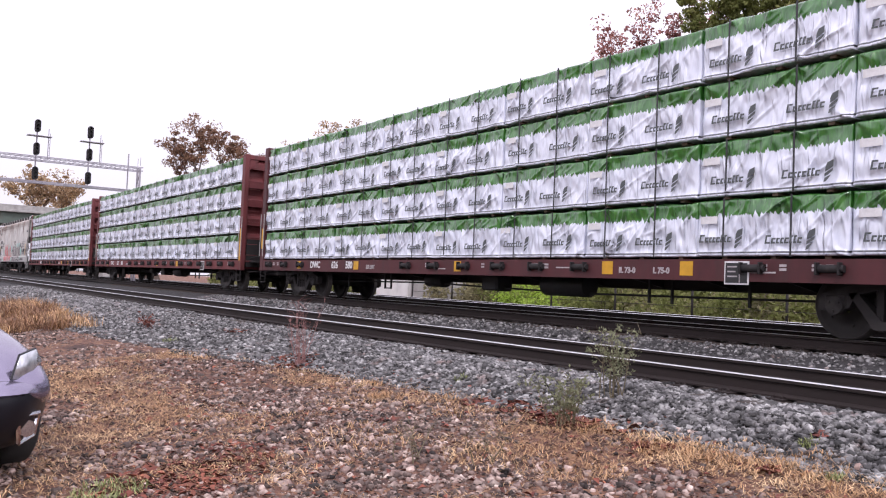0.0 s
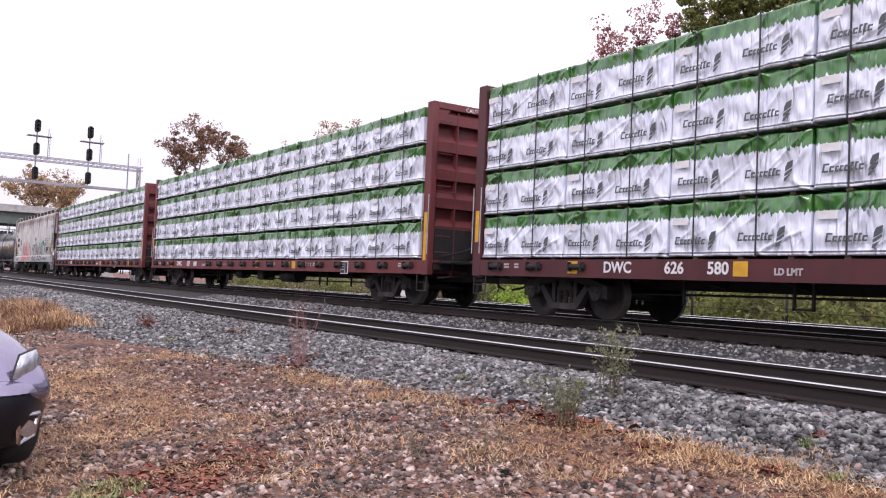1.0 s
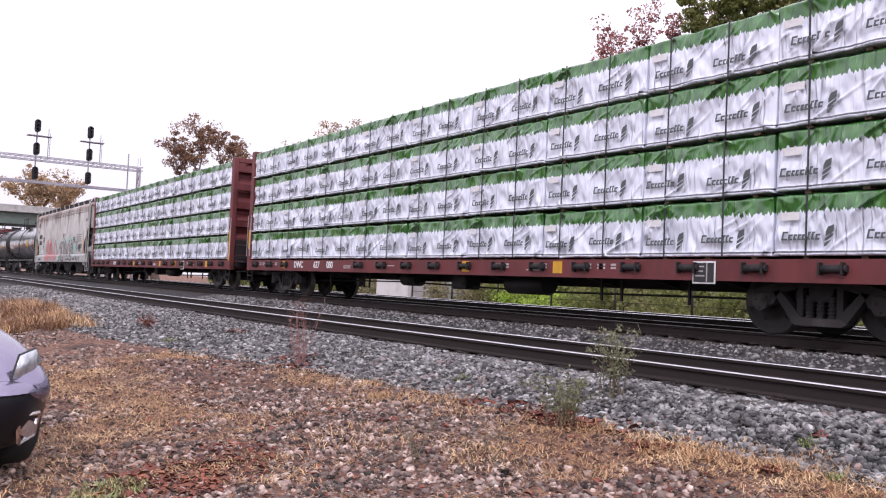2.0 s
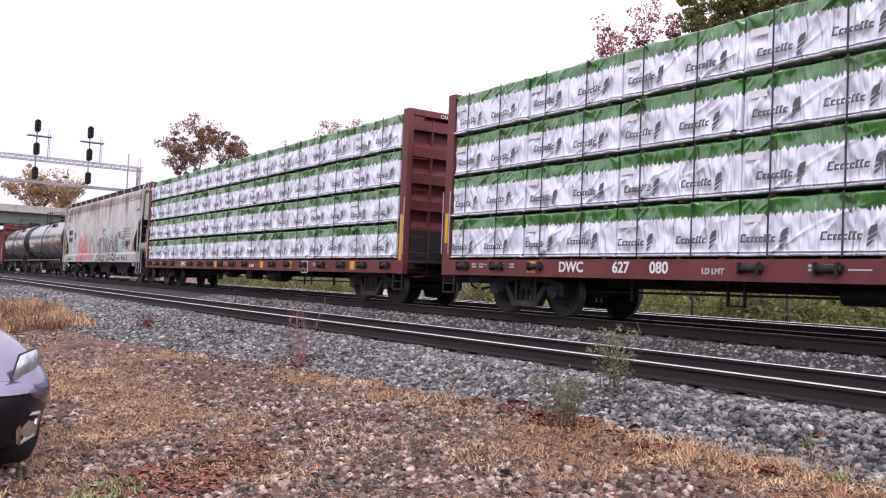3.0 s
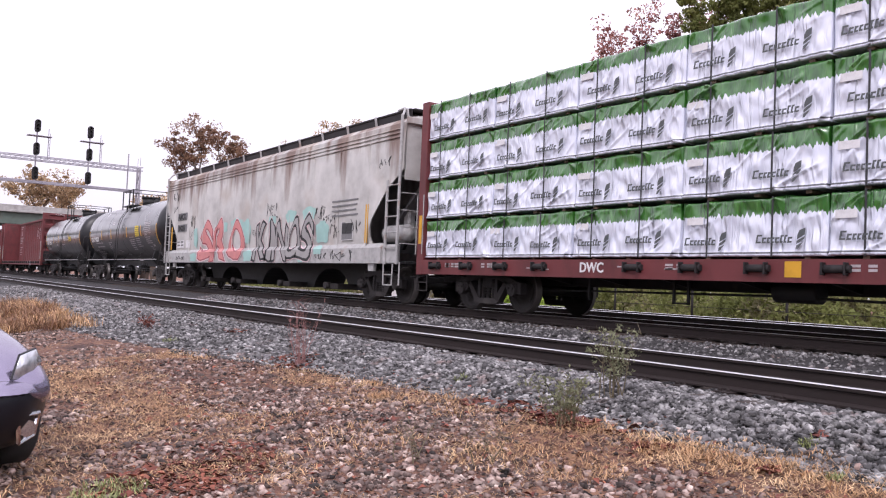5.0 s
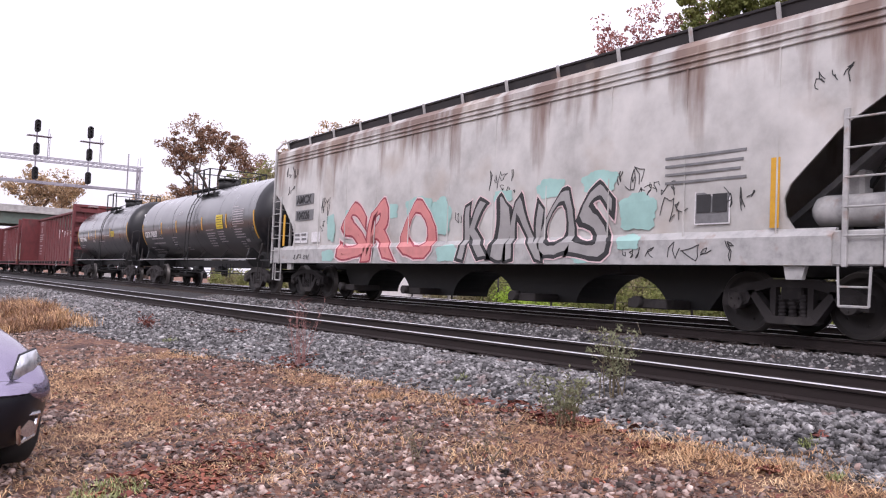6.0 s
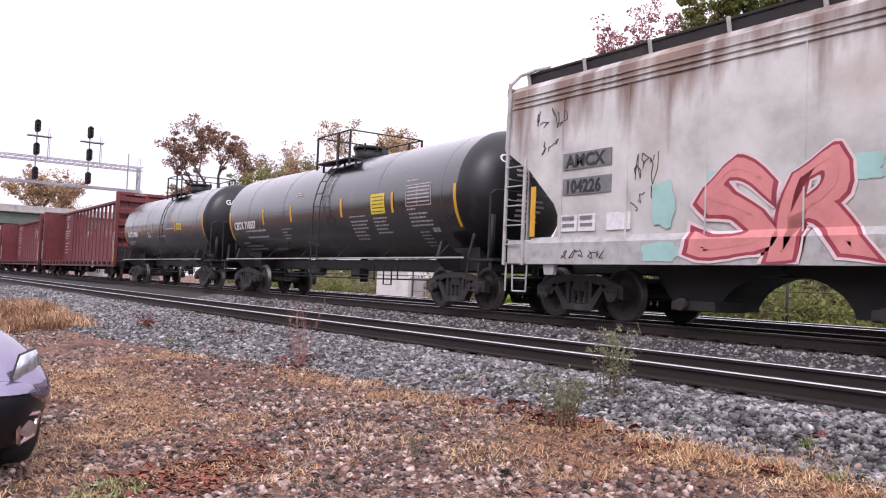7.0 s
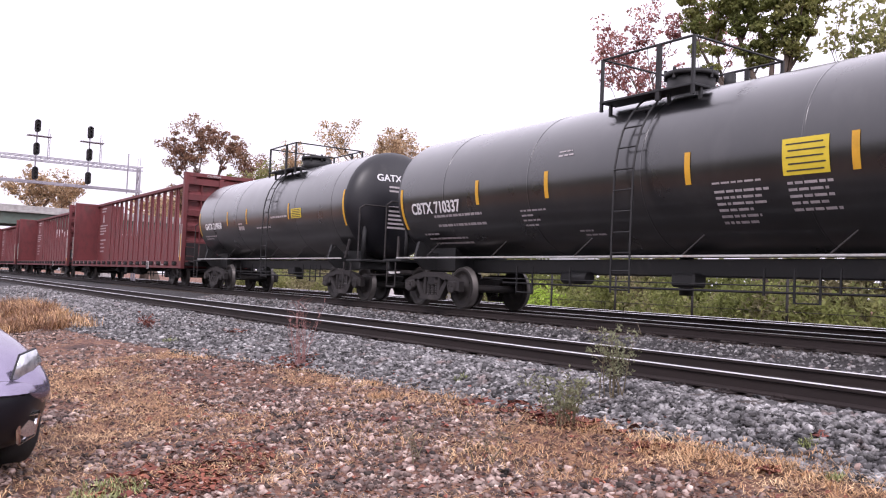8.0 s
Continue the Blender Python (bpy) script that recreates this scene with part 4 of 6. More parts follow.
    for s in (-1, 1):
        g.box((s * 9.45, 0, 1.0), (0.7, 2.7, 0.07), 0.01)
        g.prism([(s * 8.3, 1.36), (s * 8.36, 1.36), (s * 9.5, 2.9), (s * 9.44, 2.95)], "y", 0.5, 0.58)
        g.prism([(s * 8.3, 1.36), (s * 8.36, 1.36), (s * 9.5, 2.9), (s * 9.44, 2.95)], "y", -0.58, -0.5)
        g.box((s * 8.6, 0, 1.5), (0.35, 0.35, 1.1), 0.02)
    part("underframe", g, M_BLACK, car, "black center sill and end braces")
    arch = [(z, 1.15 * math.sqrt(max(0.0, 1 - ((z - 0.2) / 0.68) ** 2))) for z in (0.27, 0.36, 0.46, 0.57, 0.67, 0.76, 0.83, 0.88)]
    for a, b in ((-6.7, -4.2), (-4.2, 0.0), (0.0, 4.2), (4.2, 6.7)):
        inner_a, inner_b = a > -6, b < 6
        left = [(a + (w if inner_a else 0.5 * (1 - (z - 0.27) / 0.61)), z) for z, w in arch]
        right = [(b - (w if inner_b else 0.5 * (1 - (z - 0.27) / 0.61)), z) for z, w in arch]
        g = Geo().prism([(a + 0.02, 1.0)] + left[::-1] + right + [(b - 0.02, 1.0)], "y", -0.50, 0.50)
        part("hopper_bay", g, M_BLACK, car, "black tapering hopper bay")
    for x in (-5.4, -2.1, 2.1, 5.4):
        g = Geo().box((x, -0.7, 0.34), (0.85, 0.8, 0.16), 0.02)
        g.cyl((x - 0.15, -1.22, 0.36), (x - 0.15, -1.05, 0.36), 0.10, 10)
        part("outlet_gate", g, M_TRUCKSTEEL, car, "grey outlet gate with round cap")
    g = Geo()
    for s in (-1, 1):
        g.box((0, s * 0.95, 4.74), (19.0, 0.55, 0.045), 0.006)
    for i in range(40):
        g.box((-9.2 + i * 0.472, 0, 4.71), (0.05, 2.4, 0.03))
    g.box((9.3, 0, 4.74), (0.6, 2.3, 0.04), 0.006)
    g.box((-9.3, 0, 4.74), (0.6, 2.3, 0.04), 0.006)
    g.box((0, -1.19, 4.62), (19.1, 0.02, 0.26))
    part("running_board", g, M_DARKSTEEL, car, "dark roof walkway grating")
    for i in range(13):
        x = -9.45 + i * 1.575
        for s in (-1, 1):
            part("walkway_bracket", Geo().box((x, s * 1.25, 4.61), (0.06, 0.05, 0.30), 0.008, rot=Matrix.Rotation(radians(-s * 12), 3, "X")), M_LIGHTSTEEL, car)
    for i in range(10):
        part("roof_hatch", Geo().cyl((-8.5 + i * 1.89, 0, 4.60), (-8.5 + i * 1.89, 0, 4.69), 0.33, 14), M_LIGHTSTEEL, car)
    for s in (-1, 1):
        g = Geo()
        for x in (s * 9.68, s * 9.12):
            top = 4.55 if abs(x) > 9.5 else 3.0
            lo = 0.95
            g.box((x, -1.54, (top + lo) / 2), (0.07, 0.05, top - lo), 0.008)
        g.pipe([(s * 9.68, -1.54, 4.5), (s * 9.55, -1.40, 4.70), (s * 9.3, -1.25, 4.79), (s * 8.9, -1.20, 4.79)], 0.03, 6)
        for z in (1.35, 1.72, 2.1, 2.48, 2.86):
            g.cyl((s * 9.68, -1.56, z), (s * 9.12, -1.56, z), 0.014, 6)
        part("side_ladder", g, M_LIGHTSTEEL, car, "pale steel ladder rails and rungs")
        g = Geo()
        for z in (1.45, 1.85, 2.25, 2.66, 3.06, 3.5, 3.9, 4.28):
            g.pipe([(s * 9.66, -1.46, z), (s * 9.76, -1.44, z), (s * 9.76, -0.98, z), (s * 9.66, -0.96, z)], 0.014, 5)
        g.box((s * 9.70, -0.94, 2.9), (0.06, 0.07, 3.2), 0.008)
        g.pipe([(s * 9.74, -0.94, 2.42), (s * 9.76, 1.4, 2.42)], 0.016, 5)
        g.pipe([(s * 9.70, -1.46, 1.0), (s * 9.70, -1.46, 0.45)], 0.02, 5)
        part("end_ladder", g, M_LIGHTSTEEL, car)
        g = Geo()
        g.pipe([(s * 9.45, -1.50, 0.96), (s * 9.43, -1.50, 0.45), (s * 9.03, -1.50, 0.45), (s * 9.01, -1.50, 0.96)], 0.018, 5)
        g.pipe([(s * 9.44, -1.50, 0.70), (s * 9.02, -1.50, 0.70)], 0.014, 5)
        part("sill_step", g, M_LIGHTSTEEL, car)
        part("coupler", coupler_geo(s * 9.85, s), M_DARKSTEEL, car)
        truck(car, s * 8.05)
    g = Geo()
    prof = [(8.45, 0.0), (8.45, 0.12), (8.52, 0.20), (8.60, 0.22), (9.45, 0.22), (9.53, 0.19), (9.58, 0.0)]
    g.turn(prof, 18, "x", (0, -1.10, 1.72))
    g.box((8.75, -0.6, 2.1), (0.28, 0.3, 0.5), 0.05)
    g.cyl((9.25, -0.35, 2.35), (9.40, -0.35, 2.35), 0.27, 16)
    part("brake_reservoir", g, M_LIGHTSTEEL, car, "pale round air reservoir and brake wheel")
    # panels and lettering on the near side
    def on_side(z):
        return -(skin(z) + 0.012)

    def patch(g, x, z, w, h, mat=0, lift=0.0):
        g.box((x + w / 2, on_side(z + h / 2) - lift, z + h / 2), (w, 0.01, h), mat=mat)

    for x, z, w, h in ((-8.05, 2.67, 1.22, 0.30), (-8.05, 2.21, 1.22, 0.30), (6.70, 1.60, 0.60, 0.46)):
        g = Geo()
        patch(g, x, z, w, h)
        part("grey_patch", g, M_PATCH_SHADE_GREY, car, "dark grey paint patch behind lettering")
    g = Geo()
    patch(g, 6.68, 1.58, 0.64, 0.50, lift=-0.003)
    part("data_frame", g, M_WHITEMARK, car, "thin white frame of a data panel")
    lettering("car_number", "AMCX", 0.32, M_BLACKMARK, car, Matrix.Translation((-7.96, on_side(2.9) - 0.012, 2.71)), bold=0.008, wide=1.05)
    lettering("car_number", "104226", 0.32, M_BLACKMARK, car, Matrix.Translation((-7.98, on_side(2.5) - 0.012, 2.25)), bold=0.008, wide=0.95)
    g = Geo()
    for x, w in ((-8.1, 0.42), (-7.64, 0.42), (-6.95, 0.55)):
        patch(g, x, 1.56, w, 0.30)
    part("data_panel", g, M_WHITEMARK, car, "small white data panels")
    g = Geo()
    for x in (-8.07, -7.61):
        for z in (1.77, 1.64):
            patch(g, x + 0.02, z, 0.30, 0.06, lift=0.012)
    for i, w in enumerate((1.5, 1.45, 1.4, 1.5)):
        patch(g, 6.1, 2.62 - i * 0.13, w, 0.04)
    for x in (6.73, 7.02):
        patch(g, x, 1.76, 0.25, 0.27, mat=1, lift=0.008)
    patch(g, 6.73, 1.63, 0.54, 0.10, mat=1, lift=0.008)
    tagged(part("data_stencil", g, [M_PATCH_SHADE_GREY, M_BLACKMARK], car), kind="stuff")
    for x, w, h in ((8.0, 0.14, 0.98), (-8.95, 0.14, 0.95)):
        g = Geo()
        patch(g, x, 1.49, w, h)
        part("reflector", g, M_YELLOW, car, "yellow reflector stripe")

    # graffiti: flat sprayed layers that follow the side and its sill
    def near_face(z):
        return float(np.interp(z, [0.9, 1.36, 1.475, 2.0, 3.0, 4.0], [1.56, 1.56, 1.465, 1.50, 1.52, 1.50])) + 0.012

    def lay_flat(me, lift):
        """Cuts the mesh into bands and lays it on the side sheet."""
        bm = bmesh.new()
        bm.from_mesh(me)
        for z in (1.2, 1.36, 1.42, 1.475, 1.6, 1.8, 2.0, 2.2, 2.4, 2.7):
            bmesh.ops.bisect_plane(bm, geom=bm.verts[:] + bm.edges[:] + bm.faces[:], plane_co=(0, 0, z), plane_no=(0, 0, 1))
        for v in bm.verts:
            v.co.y = -near_face(v.co.z) - lift + 0.2 * v.co.y
        bm.to_mesh(me)
        bm.free()

    rnd = random.Random(3)
    for x, z, w, h in ((-5.95, 1.50, 0.55, 0.85), (-6.1, 0.98, 0.9, 0.36), (-3.55, 2.0, 1.5, 0.45), (-0.75, 1.55, 0.95, 0.95), (-0.35, 0.98, 1.0, 0.42), (-1.9, 2.05, 1.3, 0.5), (1.6, 2.15, 0.7, 0.3), (2.9, 2.15, 0.9, 0.42), (4.1, 2.2, 1.0, 0.42), (5.05, 1.5, 0.95, 0.72), (5.1, 1.2, 0.6, 0.3), (4.0, 0.98, 0.7, 0.25), (-4.9, 1.9, 0.6, 0.5)):
        pts = []
        for k in range(64):
            a = 2 * math.pi * k / 64
            r = 0.85 + 0.16 * math.sin(3 * a + x) * math.cos(2 * a + z) + rnd.uniform(-0.05, 0.05)
            c, q = math.cos(a), math.sin(a)
            pts.append((x + w / 2 + r * w / 2 * math.copysign(abs(c) ** 0.7, c), max(0.98, z + h / 2 + r * h / 2 * math.copysign(abs(q) ** 0.7, q))))
        me = Geo().prism(pts, "y", -0.002, 0.0).mesh("graffiti_cloud", M_TEAL)
        lay_flat(me, 0.0)
        part("graffiti_cloud", me, None, car, "teal sprayed graffiti cloud")

    def graffiti(words, slots, z0, layers, lean, seed):
        """Sprayed letters, each pulled into its slot with a peaked top, with outlines behind the fill."""
        rg = random.Random(seed)
        for ch, (xa, xb, top) in zip(words, slots):
            peak, ph, box = rg.uniform(-0.35, 0.45), rg.uniform(0, 6), None
            made = [(lettering("graffiti_letter", ch, 1.0, mat, car, Matrix(), depth=0.002, bold=bold, label="sprayed graffiti letter"), lift) for mat, bold, lift in layers]
            vs = [v.co for v in made[0][0].data.vertices]
            lo, hi2 = min(c.x for c in vs), max(c.x for c in vs)
            zl, zh = min(c.z for c in vs), max(c.z for c in vs)
            for ob, lift in made:
                bm = bmesh.new()
                bm.from_mesh(ob.data)
                for k in range(1, 9):
                    for co, no in (((lo + (hi2 - lo) * k / 9, 0, 0), (1, 0, 0)), ((0, 0, zl + (zh - zl) * k / 9), (0, 0, 1))):
                        bmesh.ops.bisect_plane(bm, geom=bm.verts[:] + bm.edges[:] + bm.faces[:], plane_co=co, plane_no=no)
                for v in bm.verts:
                    u, w = 2 * (v.co.x - lo) / (hi2 - lo) - 1, (v.co.z - zl) / (zh - zl)
                    rise = 0.80 + 0.24 * (1 - abs(u - peak))
                    v.co.x = (xa + xb) / 2 + (xb - xa) / 2 * u * (1.12 - 0.28 * w) + lean * (w - 0.4) + 0.05 * math.sin(6 * w + ph)
                    v.co.z = max(0.985, z0 + w * (top - z0) * rise + 0.05 * math.sin(3.2 * u + ph))
                bm.to_mesh(ob.data)
                bm.free()
                lay_flat(ob.data, lift)

    graffiti("SRO", ((-5.25, -3.45, 2.58), (-3.75, -2.0, 2.60), (-2.05, -0.35, 2.48)), 0.99, ((M_PALEPINK, 0.075, 0.002), (M_CRIMSON, 0.055, 0.004), (M_PINK, 0.030, 0.006), (M_CRIMSON, -0.045, 0.008), (M_PINK, -0.057, 0.010)), 0.22, 4)
    graffiti("KINOS", ((0.5, 1.75, 2.42), (1.6, 2.3, 2.40), (2.1, 3.25, 2.45), (3.0, 4.15, 2.42), (3.9, 5.1, 2.42)), 0.99, ((M_PALEPINK, 0.070, 0.002), (M_BLACKMARK, 0.055, 0.004), (M_SILVER, 0.008, 0.006)), 0.12, 8)

    # thin sprayed tags, a run of quick strokes each
    rg = random.Random(12)
    for x, z, w, h, n in ((-6.35, 2.25, 0.55, 0.55, 3), (-6.45, 1.85, 0.7, 0.4, 3), (1.35, 2.45, 0.95, 0.42, 4), (1.8, 2.35, 0.5, 0.2, 3), (0.28, 1.75, 0.42, 0.36, 3), (5.05, 2.2, 0.6, 0.42, 3), (5.5, 2.05, 0.85, 0.26, 5), (5.7, 1.62, 0.9, 0.42, 3), (5.2, 1.05, 0.75, 0.24, 4), (6.2, 1.0, 1.25, 0.36, 4), (-9.0, 3.45, 1.0, 0.5, 4), (-8.7, 3.0, 0.6, 0.3, 3), (7.2, 1.75, 0.6, 0.38, 3), (-0.1, 1.05, 0.5, 0.26, 3), (-8.0, 1.04, 1.2, 0.2, 5), (8.6, 3.3, 0.6, 0.3, 3), (-0.75, 2.0, 0.4, 0.3, 2)):
        for i in range(n):
            g = Geo()
            cx, cw = x + w * i / n, w / n * 0.95
            pts = [(cx + cw * rg.random(), z + h * rg.random())]
            for _ in range(rg.randint(3, 5)):
                a = pts[-1]
                b = (cx + cw * rg.uniform(-0.1, 1.1), z + h * rg.random())
                bow = rg.uniform(-0.25, 0.25)
                pts += [((a[0] + b[0]) / 2 + bow * (b[1] - a[1]), (a[1] + b[1]) / 2 - bow * (b[0] - a[0])), b]
            g.pipe([(a, -near_face(b) + 0.006, b) for a, b in pts], 0.0065, 5)
            part("graffiti_scrawl", g, M_BLACKMARK, car, "thin black sprayed scrawl")
    MOVING.append((car, x0, 0.0))


def tank_car(x0, label, length, radius, zc, truck_half, ladder_x, words, deep=0.0):
    """A tank car: one long barrel with dished ends on stub sills, ladder, platform, handrails and lettering."""
    car = thing("tank_car", pose(x0, TRAIN_Y, 0), label, "railroad car", "cars of the freight train")
    h = length / 2
    front = h - deep
    g = Geo()
    prof = []
    n = 26
    for i in range(n + 1):
        x = -h + (front + h) * i / n
        prof.append((x, radius + (0.004 if i % 5 == 0 else 0)))
    g.turn(prof, 96, "x", (0, 0, zc))
    part("barrel", g, M_TANK, car, "glossy black steel tank barrel with dusty upper side")
    for s in (-1, 1):
        dish = [(s * ((front if s > 0 else h) + (0.62 + (0.6 * deep if s > 0 else 0)) * math.sin(math.pi / 2 * k / 9)), radius * 0.998 * math.cos(math.pi / 2 * k / 9) + 0.001) for k in range(10)]
        part("tank_head", Geo().turn(dish, 64, "x", (0, 0, zc)), M_TANKHEAD, car, "dished black tank end")
    for i in range(5):
        x = -h + (i + 0.5) * length / 5 + 0.4
        part("weld_band", Geo().turn([(x - 0.02, radius), (x - 0.015, radius + 0.006), (x + 0.015, radius + 0.006), (x + 0.02, radius)], 96, "x", (0, 0, zc)), M_TANK, car)
    e = h + 0.75
    part("center_sill", Geo().box((0, 0, 0.98), (2 * e, 0.45, 0.30), 0.02), M_BLACK, car)
    for s in (-1, 1):
        x = s * truck_half
        g = Geo().prism([(-1.15, 1.5), (-1.25, 1.5), (-1.36, 1.10), (-1.1, 0.85), (1.1, 0.85), (1.36, 1.10), (1.25, 1.5), (1.15, 1.5), (0.85, 1.25), (-0.85, 1.25)], "x", x - 0.35, x - 0.25)
        g.prism([(-0.75, 1.5), (-0.75, 0.85), (0.75, 0.85), (0.75, 1.5)], "x", x - 0.6, x + 0.5)
        part("body_bolster", g, M_BLACK, car)
        g = Geo().box((s * (e - 0.35), 0, 1.06), (0.85, 2.7, 0.06), 0.01)
        g.box((s * (e - 0.10), 0, 0.95), (0.10, 2.6, 0.22), 0.01)
        part("end_platform", g, M_BLACK, car)
        part("brake_post", Geo().cyl((s * (e - 0.45), -1.0, 1.09), (s * (e - 0.45), -1.0, 2.05), 0.06, 8), M_BLACK, car)
    g = Geo()
    g.box((0.5, -0.3, 0.76), (0.5, 0.35, 0.24), 0.04)
    g.cyl((-2.6, -0.3, 0.76), (-1.9, -0.3, 0.76), 0.13, 12)
    g.cyl((0.2, 0, 1.2), (0.2, 0, 0.5), 0.12, 10)
    g.pipe([(-4.5, -0.4, 0.62), (-1, -0.5, 0.6), (1.5, -0.5, 0.6), (5.0, -0.4, 0.62)], 0.02, 5)
    for x, z in ((-3.4, 0.42), (-2.9, 0.42), (2.4, 0.55), (2.9, 0.45), (3.3, 0.45), (3.6, 0.6), (-1.8, 0.6)):
        g.box((x, -0.9, (z + 0.95) / 2), (0.028, 0.028, 0.95 - z))
    g.pipe([(-3.4, -0.9, 0.43), (-2.9, -0.9, 0.43)], 0.012, 5)
    g.pipe([(2.9, -0.9, 0.46), (3.3, -0.9, 0.46)], 0.012, 5)
    g.pipe([(-4.5, -0.9, 0.70), (4.8, -0.9, 0.70)], 0.011, 5)
    part("brake_gear", g, M_BLACK, car)
    g = Geo()
    for s in (-1, 1):
        g.box((0, s * 1.48, 1.105), (2 * e - 1.6, 0.035, 0.035), 0.006)
    part("side_rail", g, M_LIGHTSTEEL, car, "long pale side handrail")
    g = Geo()
    k = 6
    for i in range(k):
        x = -h + 1.3 + i * (length - 2.4) / (k - 1)
        g.cyl((x, -1.46, 1.11), (x + 0.30, -1.30, 1.44), 0.013, 6)
    part("rail_bracket", g, M_TRUCKSTEEL, car)
    for s in (-1, 1):
        g = Geo().pipe([(s * (e - 0.05), -1.38, 1.1), (s * (e - 0.05), -1.38, 2.42), (s * (e - 0.05), -1.24, 2.52), (s * (e - 0.05), 1.24, 2.52), (s * (e - 0.05), 1.38, 2.42), (s * (e - 0.05), 1.38, 1.1)], 0.022, 6)
        g.pipe([(s * (e - 0.7), -1.44, 1.0), (s * (e - 0.7), -1.44, 0.42), (s * (e - 0.3), -1.44, 0.42), (s * (e - 0.3), -1.44, 1.0)], 0.018, 5)
        g.pipe([(s * (e - 0.72), -1.40, 1.12), (s * (e - 0.62), -1.34, 1.62)], 0.035, 5)
        part("end_rail", g, M_TRUCKSTEEL, car, "grey bent end handrail")
    # ladder over the side
    g = Geo()
    for q in (-0.21, 0.21):
        pts = [(ladder_x + q, -1.60, 0.50), (ladder_x + q, -(radius + 0.17), 1.3), (ladder_x + q, -(radius + 0.15), zc)]
        for a in range(1, 7):
            w = radians(12 * a)
            pts.append((ladder_x + q, -(radius + 0.12) * math.cos(w), zc + (radius + 0.12) * math.sin(w)))
        g.pipe(pts, 0.018, 6)
    for z in (0.55, 0.86, 1.16, 1.5, 1.85, 2.2, 2.55):
        y = -1.60 if z < 0.8 else -(radius + 0.165)
        g.cyl((ladder_x - 0.21, y, z), (ladder_x + 0.21, y, z), 0.014, 6)
    for a in (12, 26, 40, 54, 66):
        w = radians(a)
        g.cyl((ladder_x - 0.21, -(radius + 0.12) * math.cos(w), zc + (radius + 0.12) * math.sin(w)), (ladder_x + 0.21, -(radius + 0.12) * math.cos(w), zc + (radius + 0.12) * math.sin(w)), 0.014, 6)
    part("ladder", g, M_BLACK, car, "black curved side ladder")
    # platform, manway and rails on top
    px, top = ladder_x, zc + radius
    g = Geo()
    g.cyl((px, 0, top - 0.08), (px, 0, top + 0.30), 0.42, 20)
    g.cyl((px, 0, top + 0.30), (px, 0, top + 0.38), 0.47, 20)
    for a in range(8):
        w = 2 * math.pi * a / 8
        g.cyl((px + 0.44 * math.cos(w), 0.44 * math.sin(w), top + 0.24), (px + 0.44 * math.cos(w), 0.44 * math.sin(w), top + 0.44), 0.03, 6)
    g.cyl((px + 0.75, 0.1, top - 0.05), (px + 0.75, 0.1, top + 0.26), 0.10, 10)
    g.cyl((px - 0.7, -0.1, top - 0.05), (px - 0.7, -0.1, top + 0.2), 0.08, 10)
    part("manway", g, M_BLACK, car, "black bolted manway and valves")
    for s in (-1, 1):
        g = Geo().box((px, s * 0.98, top - 0.16), (2.1, 0.42, 0.04), 0.005)
        for x in (-1.0, 1.0, 0.35):
            g.box((px + x, s * 0.95, top - 0.33), (0.05, 0.05, 0.36))
        part("platform", g, M_BLACK, car)
    g = Geo()
    for s in (-1, 1):
        for x in (-1.02, 0.30, 1.02):
            g.box((px + x, s * 1.16, top + 0.15), (0.05 if x != 0.30 else 0.09, 0.05, 0.95))
        g.pipe([(px - 1.02, s * 1.16, top + 0.62), (px + 1.02, s * 1.16, top + 0.62)], 0.022, 6)
    for x in (-1.02, 1.02):
        g.pipe([(px + x, -1.16, top + 0.62), (px + x, 1.16, top + 0.62)], 0.022, 6)
    part("platform_rail", g, M_BLACK, car, "black steel platform railing")

    def wrapz(x, z, w, hh, lift):
        """A sheet lying on the barrel's near side between z and z + hh."""
        gg = Geo()
        vs, m = [], 6
        for j in range(m + 1):
            a = math.asin(max(-0.98, min(0.98, (z + hh * j / m - zc) / radius)))
            y, zz = -(radius + lift) * math.cos(a), zc + (radius + lift) * math.sin(a)
            vs += [(x, y, zz), (x + w, y, zz)]
        gg.add(vs, [(2 * j, 2 * j + 1, 2 * j + 3, 2 * j + 2) for j in range(m)], 0, True)
        return gg

    def lay(name, sheets, mats, label="", lift=0.010):
        gg = Geo()
        for s in sheets:
            q = wrapz(*s, lift)
            gg.add(q.v, q.f, 0, True)
        ob = part(name, gg, mats, car, label)
        if len(sheets) > 1:
            tagged(ob, kind="stuff")

    for one in words["yellow"]:
        lay("reflector", [one], M_YELLOW, "yellow reflector stripe")
    if words.get("sign"):
        lay("yellow_sign", words["sign"], M_NOTICE, "yellow notice with dark bars", 0.012)
        lay("sign_bar", [(x + 0.06 + 0.03 * (i % 2), z + hh * (0.1 + 0.18 * i), w - 0.14, 0.02) for x, z, w, hh in words["sign"] for i in range(5)], M_BLACKMARK, "", 0.016)
    rw = random.Random(int(length * 10))
    cut = []
    for bx, bz, bw, bh in words["bars"]:
        at = 0.0
        while at < bw - 0.02:
            ln = min(bw - at, rw.uniform(0.06, 0.20))
            cut.append((bx + at, bz, ln, bh * 0.8))
            at += ln + 0.028
    lay("stencil", cut, M_GREYMARK, "white stencil bars")
    if words.get("frame"):
        lay("capacity_table", words["frame"], M_GREYMARK)
    x, z, text, size = words["number"]
    a = math.asin((z + size * 0.35 - zc) / radius)
    lettering("car_number", text, size, M_WHITEMARK, car, Matrix.Translation((x, -(radius + 0.012) * math.cos(a), zc + (radius + 0.012) * math.sin(a) - size * 0.35)) @ Matrix.Rotation(-a, 4, "X"), bold=0.008, wide=0.92)
